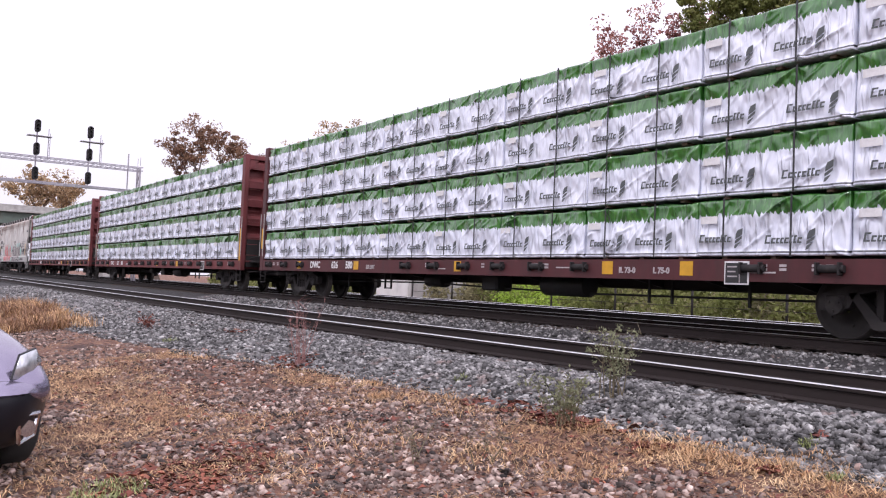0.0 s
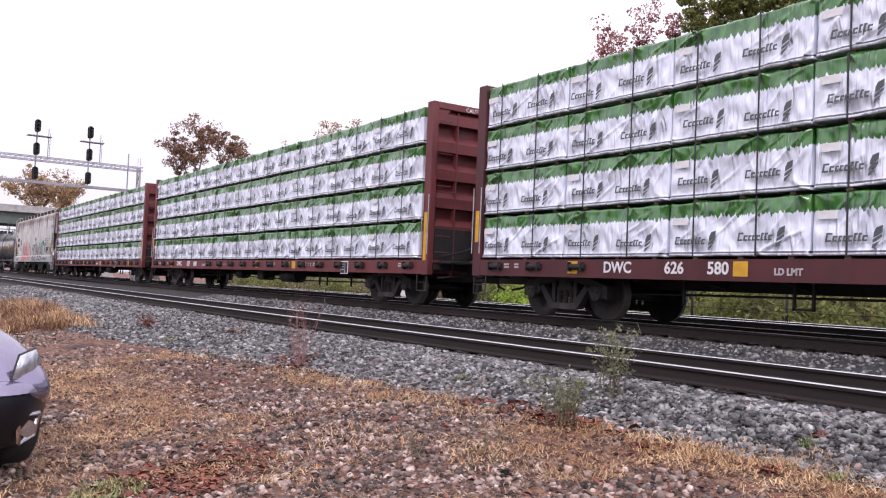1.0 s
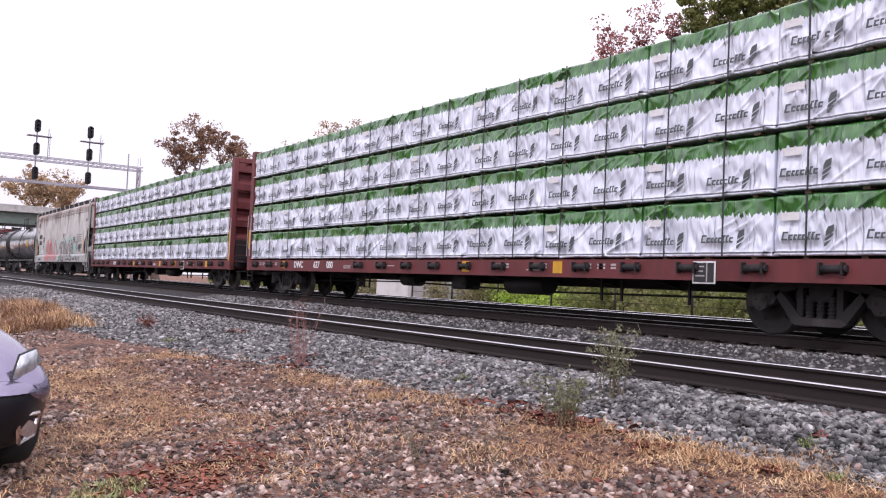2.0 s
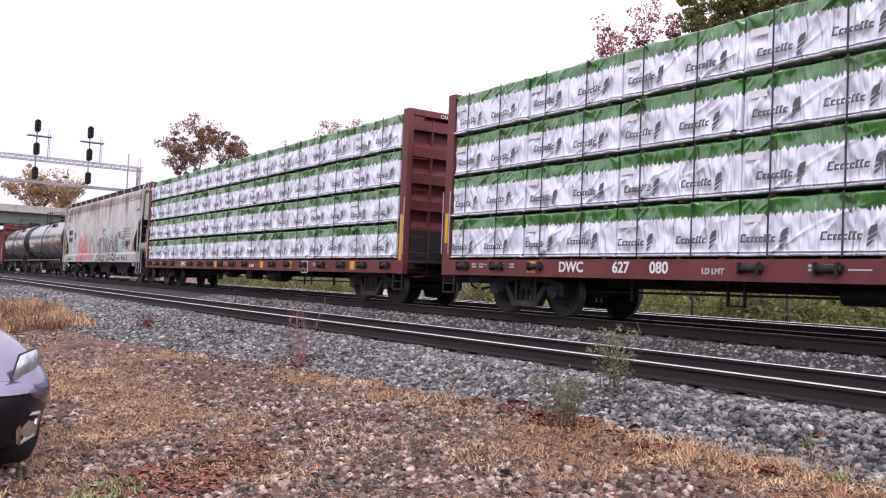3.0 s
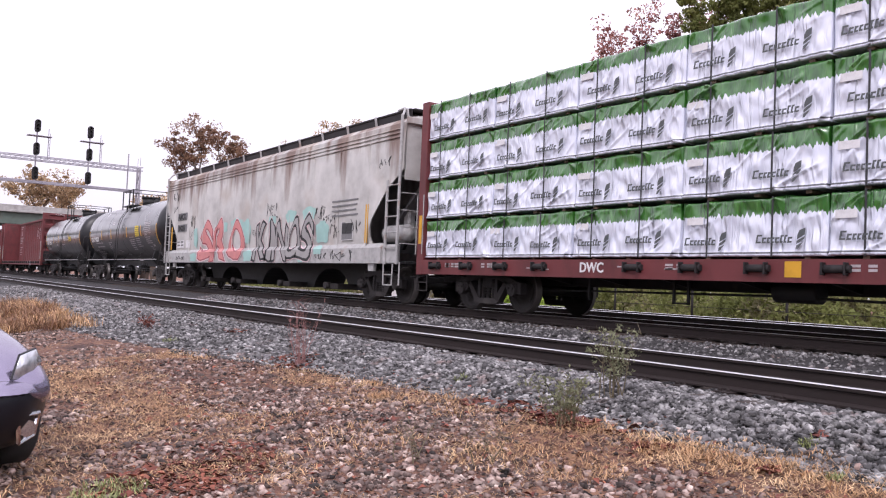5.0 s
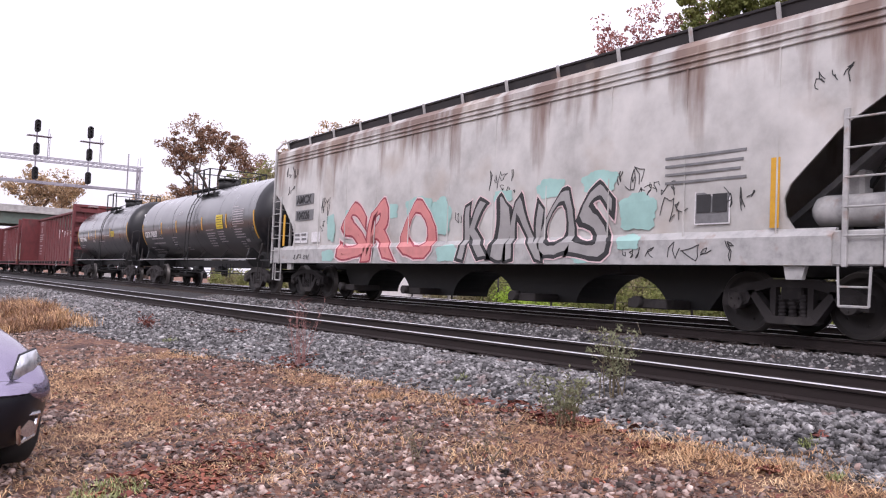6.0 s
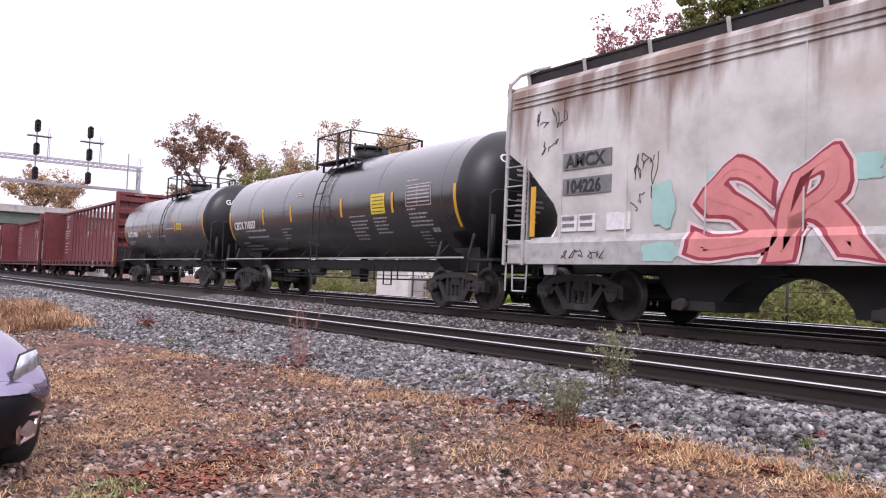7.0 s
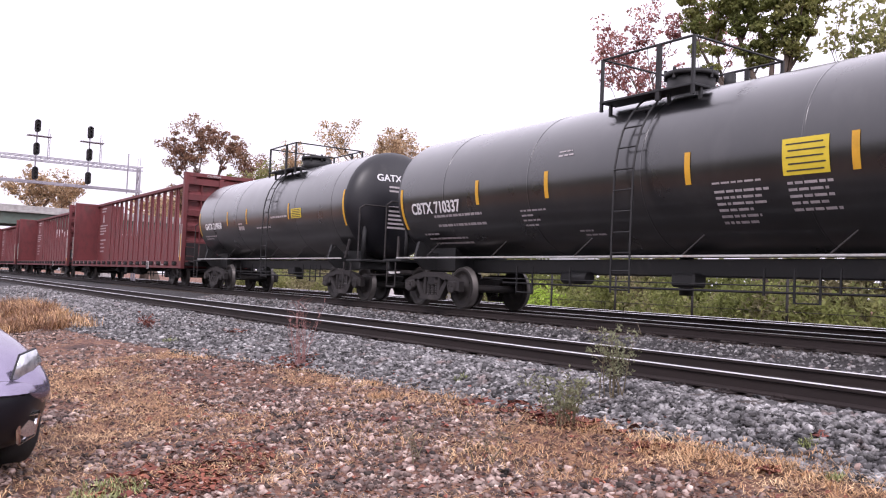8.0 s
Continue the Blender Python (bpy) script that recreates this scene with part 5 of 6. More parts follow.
    # end lettering

    def on_head(me):
        """Lays a flat mesh in the y-z plane onto the dished end."""
        for v in me.vertices:
            y, z = v.co.y, v.co.z - zc
            v.co.x = front + (0.62 + 0.6 * deep) * math.sqrt(max(0.02, 1 - (y * y + z * z) / radius ** 2)) + 0.010 + 0.1 * v.co.x
        me.update()

    g = Geo()
    for z, widths in ((0.42, (0.5, 0.46)), (-0.12, (0.5, 0.7, 0.75, 0.66, 0.55, 0.6))):
        for i, w in enumerate(widths):
            k = 8
            zz = zc + z - i * 0.11
            g.add([(0, -0.45 + w * j / k, zz + q) for j in range(k + 1) for q in (0, 0.05)], [(2 * j, 2 * j + 2, 2 * j + 3, 2 * j + 1) for j in range(k)])
    me = g.mesh("end_stencil", M_GREYMARK)
    on_head(me)
    tagged(part("end_stencil", me, None, car, "small white stencil bars"), kind="stuff")
    ob = lettering("end_number", text, 0.26, M_WHITEMARK, car, Matrix.Translation((0, -0.78, zc + 0.60)) @ Matrix.Rotation(radians(90), 4, "Z"), bold=0.005)
    on_head(ob.data)
    for s in (-1, 1):
        part("coupler", coupler_geo(s * e, s), M_DARKSTEEL, car)
        truck(car, s * truck_half)
    MOVING.append((car, x0, 0.0))


covered_hopper(-85.75)
T1_BARS = [(-5.9 + 0.05 * i, 2.02 - 0.2 * i, 1.8, 0.065) for i in range(2)] + [(-6.6, 1.66, 0.6, 0.045), (-6.5, 1.56, 1.5, 0.045), (-6.4, 1.46, 1.5, 0.045)]
T1_BARS += [(-2.83, 2.01 - 0.09 * i, w, 0.04) for i, w in enumerate((0.75, 0.35, 0.55, 0.4))] + [(-1.4, 1.60, 0.35, 0.035), (-1.3, 1.53, 0.55, 0.035), (-1.68, 3.04, 0.35, 0.035), (-1.68, 2.96, 0.4, 0.04)]
T1_BARS += [(1.8, 2.19, 0.85, 0.035)] + [(1.82, 2.06 - 0.088 * i, w, 0.045) for i, w in enumerate((0.95, 0.8, 0.85, 0.6, 0.7, 0.6))] + [(3.06, 2.10 - 0.088 * i, w, 0.045) for i, w in enumerate((0.68, 0.6, 0.66, 0.55, 0.72))]
T1_BARS += [(4.72, 2.92, 0.5, 0.035), (4.75, 2.24, 0.4, 0.04)] + [(4.8, 2.13 - 0.088 * i, w, 0.045) for i, w in enumerate((0.8, 0.7, 0.95, 0.9))] + [(5.0, 1.72 - 0.075 * i, 0.4, 0.03) for i in range(5)] + [(5.6, 1.72, 0.32, 0.12)]
T1_FRAME = [(4.72, 2.81, 1.10, 0.02), (4.72, 2.32, 1.10, 0.02), (4.72, 2.32, 0.02, 0.50), (5.80, 2.32, 0.02, 0.50), (5.2, 2.32, 0.02, 0.50)] + [(4.78, 2.40 + 0.085 * i, 0.98, 0.03) for i in range(5)]
tank_car(-104.15, "glossy black tank car with yellow stripes and white lettering", 14.6, 1.44, 2.60, 6.35, 0.17, {
    "yellow": [(-7.25, 1.80, 0.10, 0.93), (6.72, 1.80, 0.10, 0.93), (-4.22, 2.22, 0.11, 0.50), (-2.02, 2.22, 0.11, 0.50), (1.31, 2.22, 0.11, 0.50), (4.03, 2.22, 0.11, 0.50)],
    "sign": [(3.02, 2.22, 0.70, 0.50)], "bars": T1_BARS, "frame": T1_FRAME, "number": (-6.73, 2.12, "CBTX 710337", 0.36)}, 0.45)
T2_BARS = [(-5.6, 1.95, 1.2, 0.05), (-5.6, 1.86, 0.8, 0.05), (-1.9, 2.28, 0.4, 0.06), (1.0, 2.38, 1.3, 0.07), (-0.3, 2.10, 1.2, 0.06), (-1.9, 2.10, 0.5, 0.15)]
tank_car(-120.35, "dusty black tank car with worn sides", 12.2, 1.48, 2.63, 5.28, 1.0, {
    "yellow": [(-6.05, 2.0, 0.09, 0.85), (5.98, 2.0, 0.09, 0.95), (-3.0, 2.28, 0.08, 0.5), (-1.15, 2.28, 0.08, 0.5), (2.35, 2.30, 0.09, 0.48)],
    "sign": [(2.6, 2.32, 0.72, 0.28)], "bars": T2_BARS, "number": (-5.3, 2.2, "GATX 219058", 0.32)})


# ---- beyond the tracks ----
def leaf_cloud(rng, centres, radii, n, size, flat=0.6):
    """n small leaf quads spread through clumps."""
    k = rng.integers(0, len(centres), n)
    d = rng.normal(size=(n, 3))
    d /= np.linalg.norm(d, axis=1)[:, None]
    p = centres[k] + d * (radii[k] * rng.uniform(0.25, 1.0, n) ** 0.6)[:, None] * np.array([1, 1, flat])
    a, b = rng.normal(size=(n, 3)), rng.normal(size=(n, 3))
    a /= np.linalg.norm(a, axis=1)[:, None]
    b -= a * (a * b).sum(1)[:, None]
    b /= np.linalg.norm(b, axis=1)[:, None]
    s = (size * rng.uniform(0.6, 1.4, n))[:, None]
    v = np.stack([p - a * s, p + b * s * 0.55, p + a * s, p - b * s * 0.55], 1).reshape(-1, 3)
    return v, np.arange(4 * n).reshape(n, 4)


def tree(x, y, height, spread, leaves, size, mat, seed, label, trunk=0.22, bare=0.35, reach=0.55, low=0.0):
    """A tapered trunk with forking limbs and a ragged crown of leaves."""
    rng, rnd = np.random.default_rng(seed), random.Random(seed)
    z0 = ground_z(x, y)
    tr = thing("tree", pose(x, y, z0 - 0.1), label, "tree", "trees beyond the tracks")
    g, tips = Geo(), []

    def limb(p, d, ln, r, depth):
        q = p
        for i in range(3):
            d2 = (d + Vector((rnd.uniform(-0.22, 0.22), rnd.uniform(-0.22, 0.22), rnd.uniform(-0.05, 0.18)))).normalized()
            e = q + d2 * ln / 3
            g.cyl(q, e, r * (1 - 0.22 * i), 7 if depth < 2 else 4, r * (1 - 0.22 * (i + 1)), cap=False)
            q, d = e, d2
            if depth >= 2:
                tips.append(tuple(q))
        if depth < 3:
            for _ in range(3 if depth else 5):
                out = Vector((rnd.uniform(-1, 1), rnd.uniform(-1, 1), rnd.uniform(0.1, 0.9))).normalized()
                limb(q - d * rnd.uniform(0, ln * 0.5), (d * 0.5 + out * reach * 1.4).normalized(), ln * rnd.uniform(0.5, 0.72), r * 0.42, depth + 1)

    limb(Vector((0, 0, 0)), Vector((0, 0, 1)), height * bare, trunk, 0)
    tips = np.array(tips)
    sc = np.array([spread / max(0.1, np.abs(tips[:, :2]).max()), spread / max(0.1, np.abs(tips[:, :2]).max()), height * 0.97 / tips[:, 2].max()])
    g.v = [(a * sc[0], b * sc[1], c * sc[2]) for a, b, c in g.v]
    tips = tips * sc
    tips = tips[tips[:, 2] > low]
    part("trunk", g, M_BARK, tr, "brown forked trunk and limbs")
    v, f = leaf_cloud(rng, tips, rng.uniform(0.2, 0.75, len(tips)) * spread / 4, leaves, size)
    part("crown", cloud_mesh("crown", v, f, mat), None, tr, "ragged crown of small leaves")
    return tr


def shrub(x, y, w, h, n, size, mat, seed, label, name="bush"):
    rng = np.random.default_rng(seed)
    m = 26
    a = rng.uniform(0, 2 * np.pi, m)
    r = np.sqrt(rng.uniform(0, 1, m)) * w / 2
    zz = rng.uniform(0.05, 1, m) * h * (1 - 0.5 * (r / (w / 2)) ** 2)
    c = np.stack([r * np.cos(a), r * np.sin(a) * 0.7, zz * 0.82], 1)
    v, f = leaf_cloud(rng, c, rng.uniform(0.12, 0.3, m) * min(w, h * 1.6), n, size, 0.8)
    v[:, 2] = np.maximum(v[:, 2], 0.0)
    sh = thing(name, pose(x, y, ground_z(x, y) - 0.03), label, "bush", "bushes along the far side of the tracks")
    g = Geo()
    for i in range(9):
        g.cyl((0, 0, 0), tuple(c[i] * 0.9), 0.03, 5, 0.008, cap=False)
    part("stem", g, M_BARK, sh)
    part("foliage", cloud_mesh("foliage", v, f, mat), None, sh)


tree(-91, 31, 18.6, 6.6, 15000, 0.125, M_LEAF_AUTUMN, 11, "autumn tree with sparse brown leaves", 0.4)
tree(-84, 34, 14.0, 5.4, 9000, 0.13, M_LEAF_OLIVE, 12, "thin autumn tree with yellow-brown leaves", 0.3)
tree(-76, 34, 13.6, 5.4, 7500, 0.115, M_LEAF_DRY, 13, "low olive-brown autumn tree behind the cars", 0.25)
tree(-52.8, 30, 12.9, 4.8, 9500, 0.085, M_LEAF_HAZE_TAN, 14, "sparse autumn tree with orange leaves", 0.25)
tree(-64.5, 31, 12.9, 3.6, 5000, 0.09, M_LEAF_HAZE_TAN, 15, "slender autumn tree with tan leaves", 0.2)
tree(-21.2, 24.6, 14.0, 2.9, 4200, 0.075, M_LEAF_ROSE, 16, "autumn tree with thin reddish leaf sprays", 0.15, 0.5, 0.9, 8.6)
tree(-17.3, 24.0, 15.6, 2.8, 24000, 0.085, M_LEAF_GREEN, 17, "leafy green tree close behind the tracks", 0.62, 0.5, 0.55, 9.2)
tree(-12.2, 24.5, 13.0, 3.1, 3200, 0.085, M_LEAF_OLIVE, 18, "olive-green tree with an open crown", 0.2, 0.5, 0.8, 8.2)
tree(-14.2, 26.0, 6.6, 3.2, 6500, 0.085, M_LEAF_GREEN, 19, "low leafy green tree behind the bushes", 0.14, 0.25)
for i, (x, y, h, s) in enumerate(((-150, 24, 18.5, 8.5), (-166, 29, 15.5, 9), (-140, 38, 13, 7), (-190, 4, 14, 9), (-128, 33, 13.5, 8))):
    tree(x, y, h, s, 7000, 0.20, M_LEAF_HAZE_TAN, 30 + i, "distant autumn tree beyond the road bridge", 0.3)
rb = random.Random(9)
for i in range(62):
    x = -60 + i * 1.0 + rb.uniform(-0.4, 0.4)
    if -38.6 < x < -31.6:
        continue
    y = rb.uniform(20.2, 22.0)
    shrub(x, y, rb.uniform(1.9, 3.0), rb.uniform(1.4, 2.3), 1700, 0.075, rb.choice([M_LEAF_OLIVE, M_LEAF_DRY, M_LEAF_DRY, M_LEAF_GREEN]), 100 + i, "rough olive-green bush on the track bank")
for i in range(34):
    x = -62 + i * 1.9 + rb.uniform(-0.5, 0.5)
    shrub(x, rb.uniform(25.0, 27.5), rb.uniform(2.8, 4.2), rb.uniform(3.0, 4.2), 3000, 0.12, rb.choice([M_LEAF_DRY, M_LEAF_OLIVE, M_LEAF_GREEN]), 300 + i, "tall tangled bush behind the track bank")
shrub(-23.4, 19.4, 2.5, 1.35, 2400, 0.06, M_LEAF_LIME, 200, "bright lime-green bush beside the track")


def wall_panel():
    b = thing("shed", pose(-35.6, 22.0, -0.75), "low white-painted shed wall beyond the tracks", "shed")
    part("wall", Geo().box((0, 0, 0.95), (3.0, 2.2, 1.9), 0.02), M_WHITEWALL, b)
    part("roof", Geo().box((0, 0, 1.96), (3.2, 2.4, 0.12), 0.02), M_CONCRETE, b)
    c = thing("concrete_barrier", pose(-32.3, 21.4, -0.75), "grey concrete block beside a white shed", "barrier")
    part("block", Geo().box((0, 0, 0.75), (3.2, 0.9, 1.5), 0.03), M_CONCRETE, c)
    part("cap", Geo().box((0, 0, 1.53), (3.3, 1.0, 0.08), 0.01), M_CONCRETE, c)


wall_panel()


def unseen_scrub():
    """Tall scrub added behind the eye, unseen, to darken reflections on the tank cars."""
    r = random.Random(21)
    for i in range(16):
        shrub(-62 + i * 5.2 + r.uniform(-1, 1), r.uniform(-19, -15), r.uniform(7, 9), r.uniform(6.5, 8.5), 700, 0.5, M_LEAF_OLIVE, 500 + i, "added unseen olive scrub that darkens reflections")


unseen_scrub()


def fence():
    f = thing("wire_fence", Matrix(), "rusty post-and-wire fence beyond the tracks", "fence")
    post = Geo().cyl((0, 0, 0), (0, 0, 1.5), 0.035, 8).cyl((0, 0, 1.5), (0, 0, 1.54), 0.045, 8).mesh("post", M_TRUCKSTEEL)
    for i in range(11):
        part("post", post, None, f, at=(-31 + i * 3.0, 19.25, ground_z(-31 + i * 3.0, 19.25)))
    g = Geo()
    for z in (0.2, 0.70):
        g.pipe([(-31, 19.25, z), (0.5, 19.25, z)], 0.008, 5)
    part("rail_bar", g, M_TRUCKSTEEL, f)


fence()


def signal_gantry():
    """A bridge of lattice beams over the tracks with two rows of three signal heads."""
    x = -62.0
    gt = thing("signal_gantry", pose(x, 0, 0), "galvanised lattice signal bridge over the tracks", "signal bridge")
    g = Geo()
    for z, dz in ((7.78, 0.24), (6.20, 0.09)):
        for s in (-0.35, 0.35):
            for q in (-dz / 2, dz / 2):
                g.box((s, 5.2, z + q), (0.06, 20.4, 0.06), 0.005)
        n = 34
        for i in range(n):
            y = -5 + i * 0.6
            for s in (-0.35, 0.35):
                g.cyl((s, y, z - dz / 2), (s, y + 0.6, z + dz / 2 * (1 if i % 2 else -1) if dz < 0.2 else z + dz / 2), 0.018, 4)
            g.cyl((-0.35, y, z), (0.35, y, z), 0.018, 4)
    part("beam", g, M_GANTRY, gt, "galvanised lattice beam")
    for y in (15.2, -5.0):
        g = Geo()
        for s in (-0.35, 0.35):
            g.box((s, y, 3.6), (0.12, 0.12, 8.6), 0.01)
            g.cyl((s, y, 8.0), (s, y, 8.6), 0.02, 5)
        for i in range(9):
            g.cyl((-0.35, y, -0.5 + i * 0.9), (0.35, y, 0.4 + i * 0.9), 0.03, 5)
        part("post", g, M_GANTRY, gt)
    g = Geo().cyl((0, 14.45, 6.0), (0, 14.45, 8.8), 0.05, 6)
    part("mast", g, M_GANTRY, gt)
    for y in (8.5, 11.82):
        g = Geo()
        for q in (0.35, 0.75):
            g.cyl((-0.2, y + q, 7.8), (-0.2, y + q, 9.9 if q > 0.5 else 8.0), 0.03, 5)
        g.cyl((-0.2, y + 0.85, 7.8), (-0.2, y + 0.85, 9.6), 0.02, 5)
        g.cyl((0, y, 6.2), (0, y, 9.7), 0.05, 6)
        g.box((0, y + 0.15, 9.30), (0.6, 1.5, 0.05))
        for i in range(6):
            g.cyl((-0.2, y + 0.75, 8.1 + 0.25 * i), (-0.2, y + 0.85, 8.1 + 0.25 * i), 0.012, 4)
        part("ladder_stand", g, M_GANTRY, gt)
        for z in (9.97, 8.42, 6.8):
            hd = Geo()
            out = []
            for k in range(20):
                a = 2 * math.pi * k / 20
                out.append((0.20 * math.cos(a), 0.20 * math.sin(a) + (0.23 if math.sin(a) > 0 else -0.23)))
            hd.prism(out, "x", -0.04, 0.04)
            hd.box((-0.14, 0, 0), (0.2, 0.30, 0.80), 0.04)
            hq = part("signal_head", hd, M_SIGNAL, gt, "black oval signal head", at=(0.12, y, z))
            hood = Geo()
            for q in (0.26, 0.0, -0.26):
                hood.turn([(0.04, 0.10), (0.20, 0.105), (0.20, 0.09), (0.05, 0.085)], 12, "x", (0, 0, q))
            part("hood", hood, M_SIGNAL, hq)


signal_gantry()


def overpass():
    b = thing("road_bridge", pose(-122, 0, 0), "dull green girder road bridge on concrete", "bridge")
    part("girder", Geo().box((0, -5, 6.85), (0.5, 90, 1.5), 0.03).box((0, -5, 6.1), (0.8, 90, 0.08)).box((-9, -5, 6.85), (0.5, 90, 1.5), 0.03), M_GIRDER, b)
    part("deck", Geo().box((-4.5, -5, 7.72), (10.5, 90, 0.28), 0.03), M_CONCRETE, b)
    g = Geo().box((0.5, -5, 8.15), (0.25, 90, 0.75), 0.03)
    part("parapet", g, M_CONCRETE, b)
    for y in (26.5, -14):
        part("pier", Geo().box((-4.5, y, 2.7), (10, 1.4, 6.6), 0.05), M_CONCRETE, b)


overpass()


# ---- parked car ----
def parked_car():
    """A car parked along the tracks; the origin on the ground under its middle."""
    cx, cy, yaw = -7.98, -0.23, 15.0
    z0 = ground_z(-6.8, 0.9) + 0.02
    car = thing("parked_car", pose(cx, cy, z0, 0, 0, yaw), "violet-grey parked car with black bumper and chrome fog lamp", "car")
    # body from cross-sections along its length: place, half-width, sill, belt, top, top half-width
    rows = [(-2.15, 0.66, 0.42, 0.80, 0.98, 0.50), (-2.05, 0.80, 0.30, 0.86, 1.02, 0.62), (-1.5, 0.88, 0.24, 0.92, 1.46, 0.62), (-0.6, 0.90, 0.22, 0.94, 1.58, 0.60), (0.25, 0.90, 0.22, 0.94, 1.52, 0.60), (0.85, 0.90, 0.22, 0.92, 1.06, 0.72), (1.3, 0.89, 0.24, 0.86, 0.99, 0.72), (1.70, 0.88, 0.28, 0.76, 0.90, 0.70), (1.92, 0.84, 0.52, 0.68, 0.78, 0.62), (2.04, 0.72, 0.54, 0.62, 0.68, 0.50)]
    g = Geo()
    ring = []
    for x, w, s, b, t, tw in rows:
        pts = [(-w * 0.94, s), (-w, (s + b) / 2 - 0.02), (-w * 0.985, b), (-tw * 1.05, b + (t - b) * 0.75), (-tw * 0.8, t), (0, t + 0.02)]
        pts += [(-a, c) for a, c in pts[-2::-1]]
        ring.append([(x, a, c) for a, c in pts])
    n = len(ring[0])
    vs = [p for r in ring for p in r]
    fs = [(i * n + j, (i + 1) * n + j, (i + 1) * n + (j + 1) % n, i * n + (j + 1) % n) for i in range(len(ring) - 1) for j in range(n)]
    fs += [list(range(n))[::-1], [(len(ring) - 1) * n + j for j in range(n)]]
    g.add(vs, fs, 0, True)
    body = part("body", g, M_CARPAINT, car, "glossy violet-grey metallic body")
    body.modifiers.new("round", "SUBSURF").levels = 2
    body.modifiers["round"].render_levels = 2
    # front bumper
    g = Geo()
    prof = [(0.22, 1.90), (0.28, 1.99), (0.40, 2.06), (0.54, 2.11), (0.62, 2.08), (0.67, 1.99)]
    cols = []
    for k in range(25):
        u = -1 + 2 * k / 24
        y = 0.90 * u
        back = 0.42 * max(0.0, (abs(u) - 0.45) / 0.55) ** 2.2
        cols.append([(x - back, y * (1.0 if z > 0.3 else 0.97), z) for z, x in prof])
    m = len(prof)
    vs = [p for c in cols for p in c] + [(p[0] - 0.25, p[1] * 0.93, p[2]) for c in cols for p in c]
    q = 25 * m
    fs = [(k * m + j, (k + 1) * m + j, (k + 1) * m + j + 1, k * m + j + 1) for k in range(24) for j in range(m - 1)]
    fs += [tuple(i + q for i in f) for f in fs]
    fs += [(k * m + m - 1, (k + 1) * m + m - 1, q + (k + 1) * m + m - 1, q + k * m + m - 1) for k in range(24)] + [(k * m, (k + 1) * m, q + (k + 1) * m, q + k * m) for k in range(24)]
    g.add(vs, fs, 0, True)
    part("bumper", g, M_TRIMBLACK, car, "black plastic front bumper")
    # painted ledge along the bumper's top
    lg, prof2, cols = Geo(), [(0.60, 2.115), (0.645, 2.085), (0.685, 2.00), (0.70, 1.86)], []
    for k in range(25):
        u = -1 + 2 * k / 24
        back = 0.42 * max(0.0, (abs(u) - 0.45) / 0.55) ** 2.2
        cols.append([(x - back + 0.004, 0.905 * u, z) for z, x in prof2])
    m2 = len(prof2)
    vs = [p for c in cols for p in c] + [(p[0] - 0.02, p[1] * 0.98, p[2] - 0.015) for c in cols for p in c]
    fs = [(k * m2 + j, (k + 1) * m2 + j, (k + 1) * m2 + j + 1, k * m2 + j + 1) for k in range(24) for j in range(m2 - 1)]
    lg.add(vs, fs + [tuple(i + 25 * m2 for i in f) for f in fs], 0, True)
    part("bumper_ledge", lg, M_CARPAINT, car, "painted ledge above the bumper")
    for s in (-1, 1):
        hl = Geo()
        out = [(0.52, 0.69), (0.70, 0.675), (0.80, 0.70), (0.81, 0.78), (0.72, 0.87), (0.57, 0.84)]
        c = [(2.01 - 0.42 * max(0.0, (u / 0.9 - 0.45) / 0.55) ** 2.0, s * u, z) for u, z in out]
        cc = [(x + 0.035, y, z) for x, y, z in c]
        n6 = len(out)
        hl.add(c + cc + [(sum(p[0] for p in cc) / n6 + 0.03, sum(p[1] for p in cc) / n6, sum(p[2] for p in cc) / n6)], [(i, (i + 1) % n6, n6 + (i + 1) % n6, n6 + i) for i in range(n6)] + [(n6 + i, n6 + (i + 1) % n6, 2 * n6) for i in range(n6)], 0, True)
        lamp = part("headlight", hl, M_LENS, car, "clear headlight lens")
        rim = Geo().pipe([(x + 0.012, y, z) for x, y, z in c] + [(c[0][0] + 0.012, c[0][1], c[0][2])], 0.011, 6)
        part("housing", rim, M_TRIMBLACK, lamp, "dark headlight surround")
        fl = Geo()
        bx = [(1.99, 0.58, 0.44), (1.93, 0.74, 0.45), (1.91, 0.72, 0.30), (1.97, 0.60, 0.26)]
        fl.pipe([(x, s * y, z) for x, y, z in bx] + [(bx[0][0], s * bx[0][1], bx[0][2])], 0.016, 6)
        fl.cyl((1.88, s * 0.66, 0.35), (1.96, s * 0.66, 0.35), 0.055, 14)
        part("fog_lamp", fl, M_CHROME, car, "chrome-framed fog lamp")
        for x in (1.32, -1.35):
            w = Geo()
            w.turn([(-0.11, 0.22), (-0.11, 0.31), (-0.09, 0.335), (0.09, 0.335), (0.11, 0.31), (0.11, 0.22)], 28, "y", (x, s * 0.78, 0.335))
            wh = part("wheel", w, M_TYRE, car, "black rubber tyre")
            r = Geo().turn([(-0.02, 0.03), (0.03, 0.06), (0.05, 0.20), (0.09, 0.22)] if s > 0 else [(0.02, 0.03), (-0.03, 0.06), (-0.05, 0.20), (-0.09, 0.22)], 20, "y", (x, s * 0.80, 0.335))
            part("rim", r, M_CHROME, wh)
    wsg = Geo().prism([(0.92, 1.06), (0.20, 1.50), (0.17, 1.48), (0.89, 1.04)], "y", -0.56, 0.56)
    part("windscreen", wsg, M_GLASS, car, "tinted windscreen")
    gr = Geo()
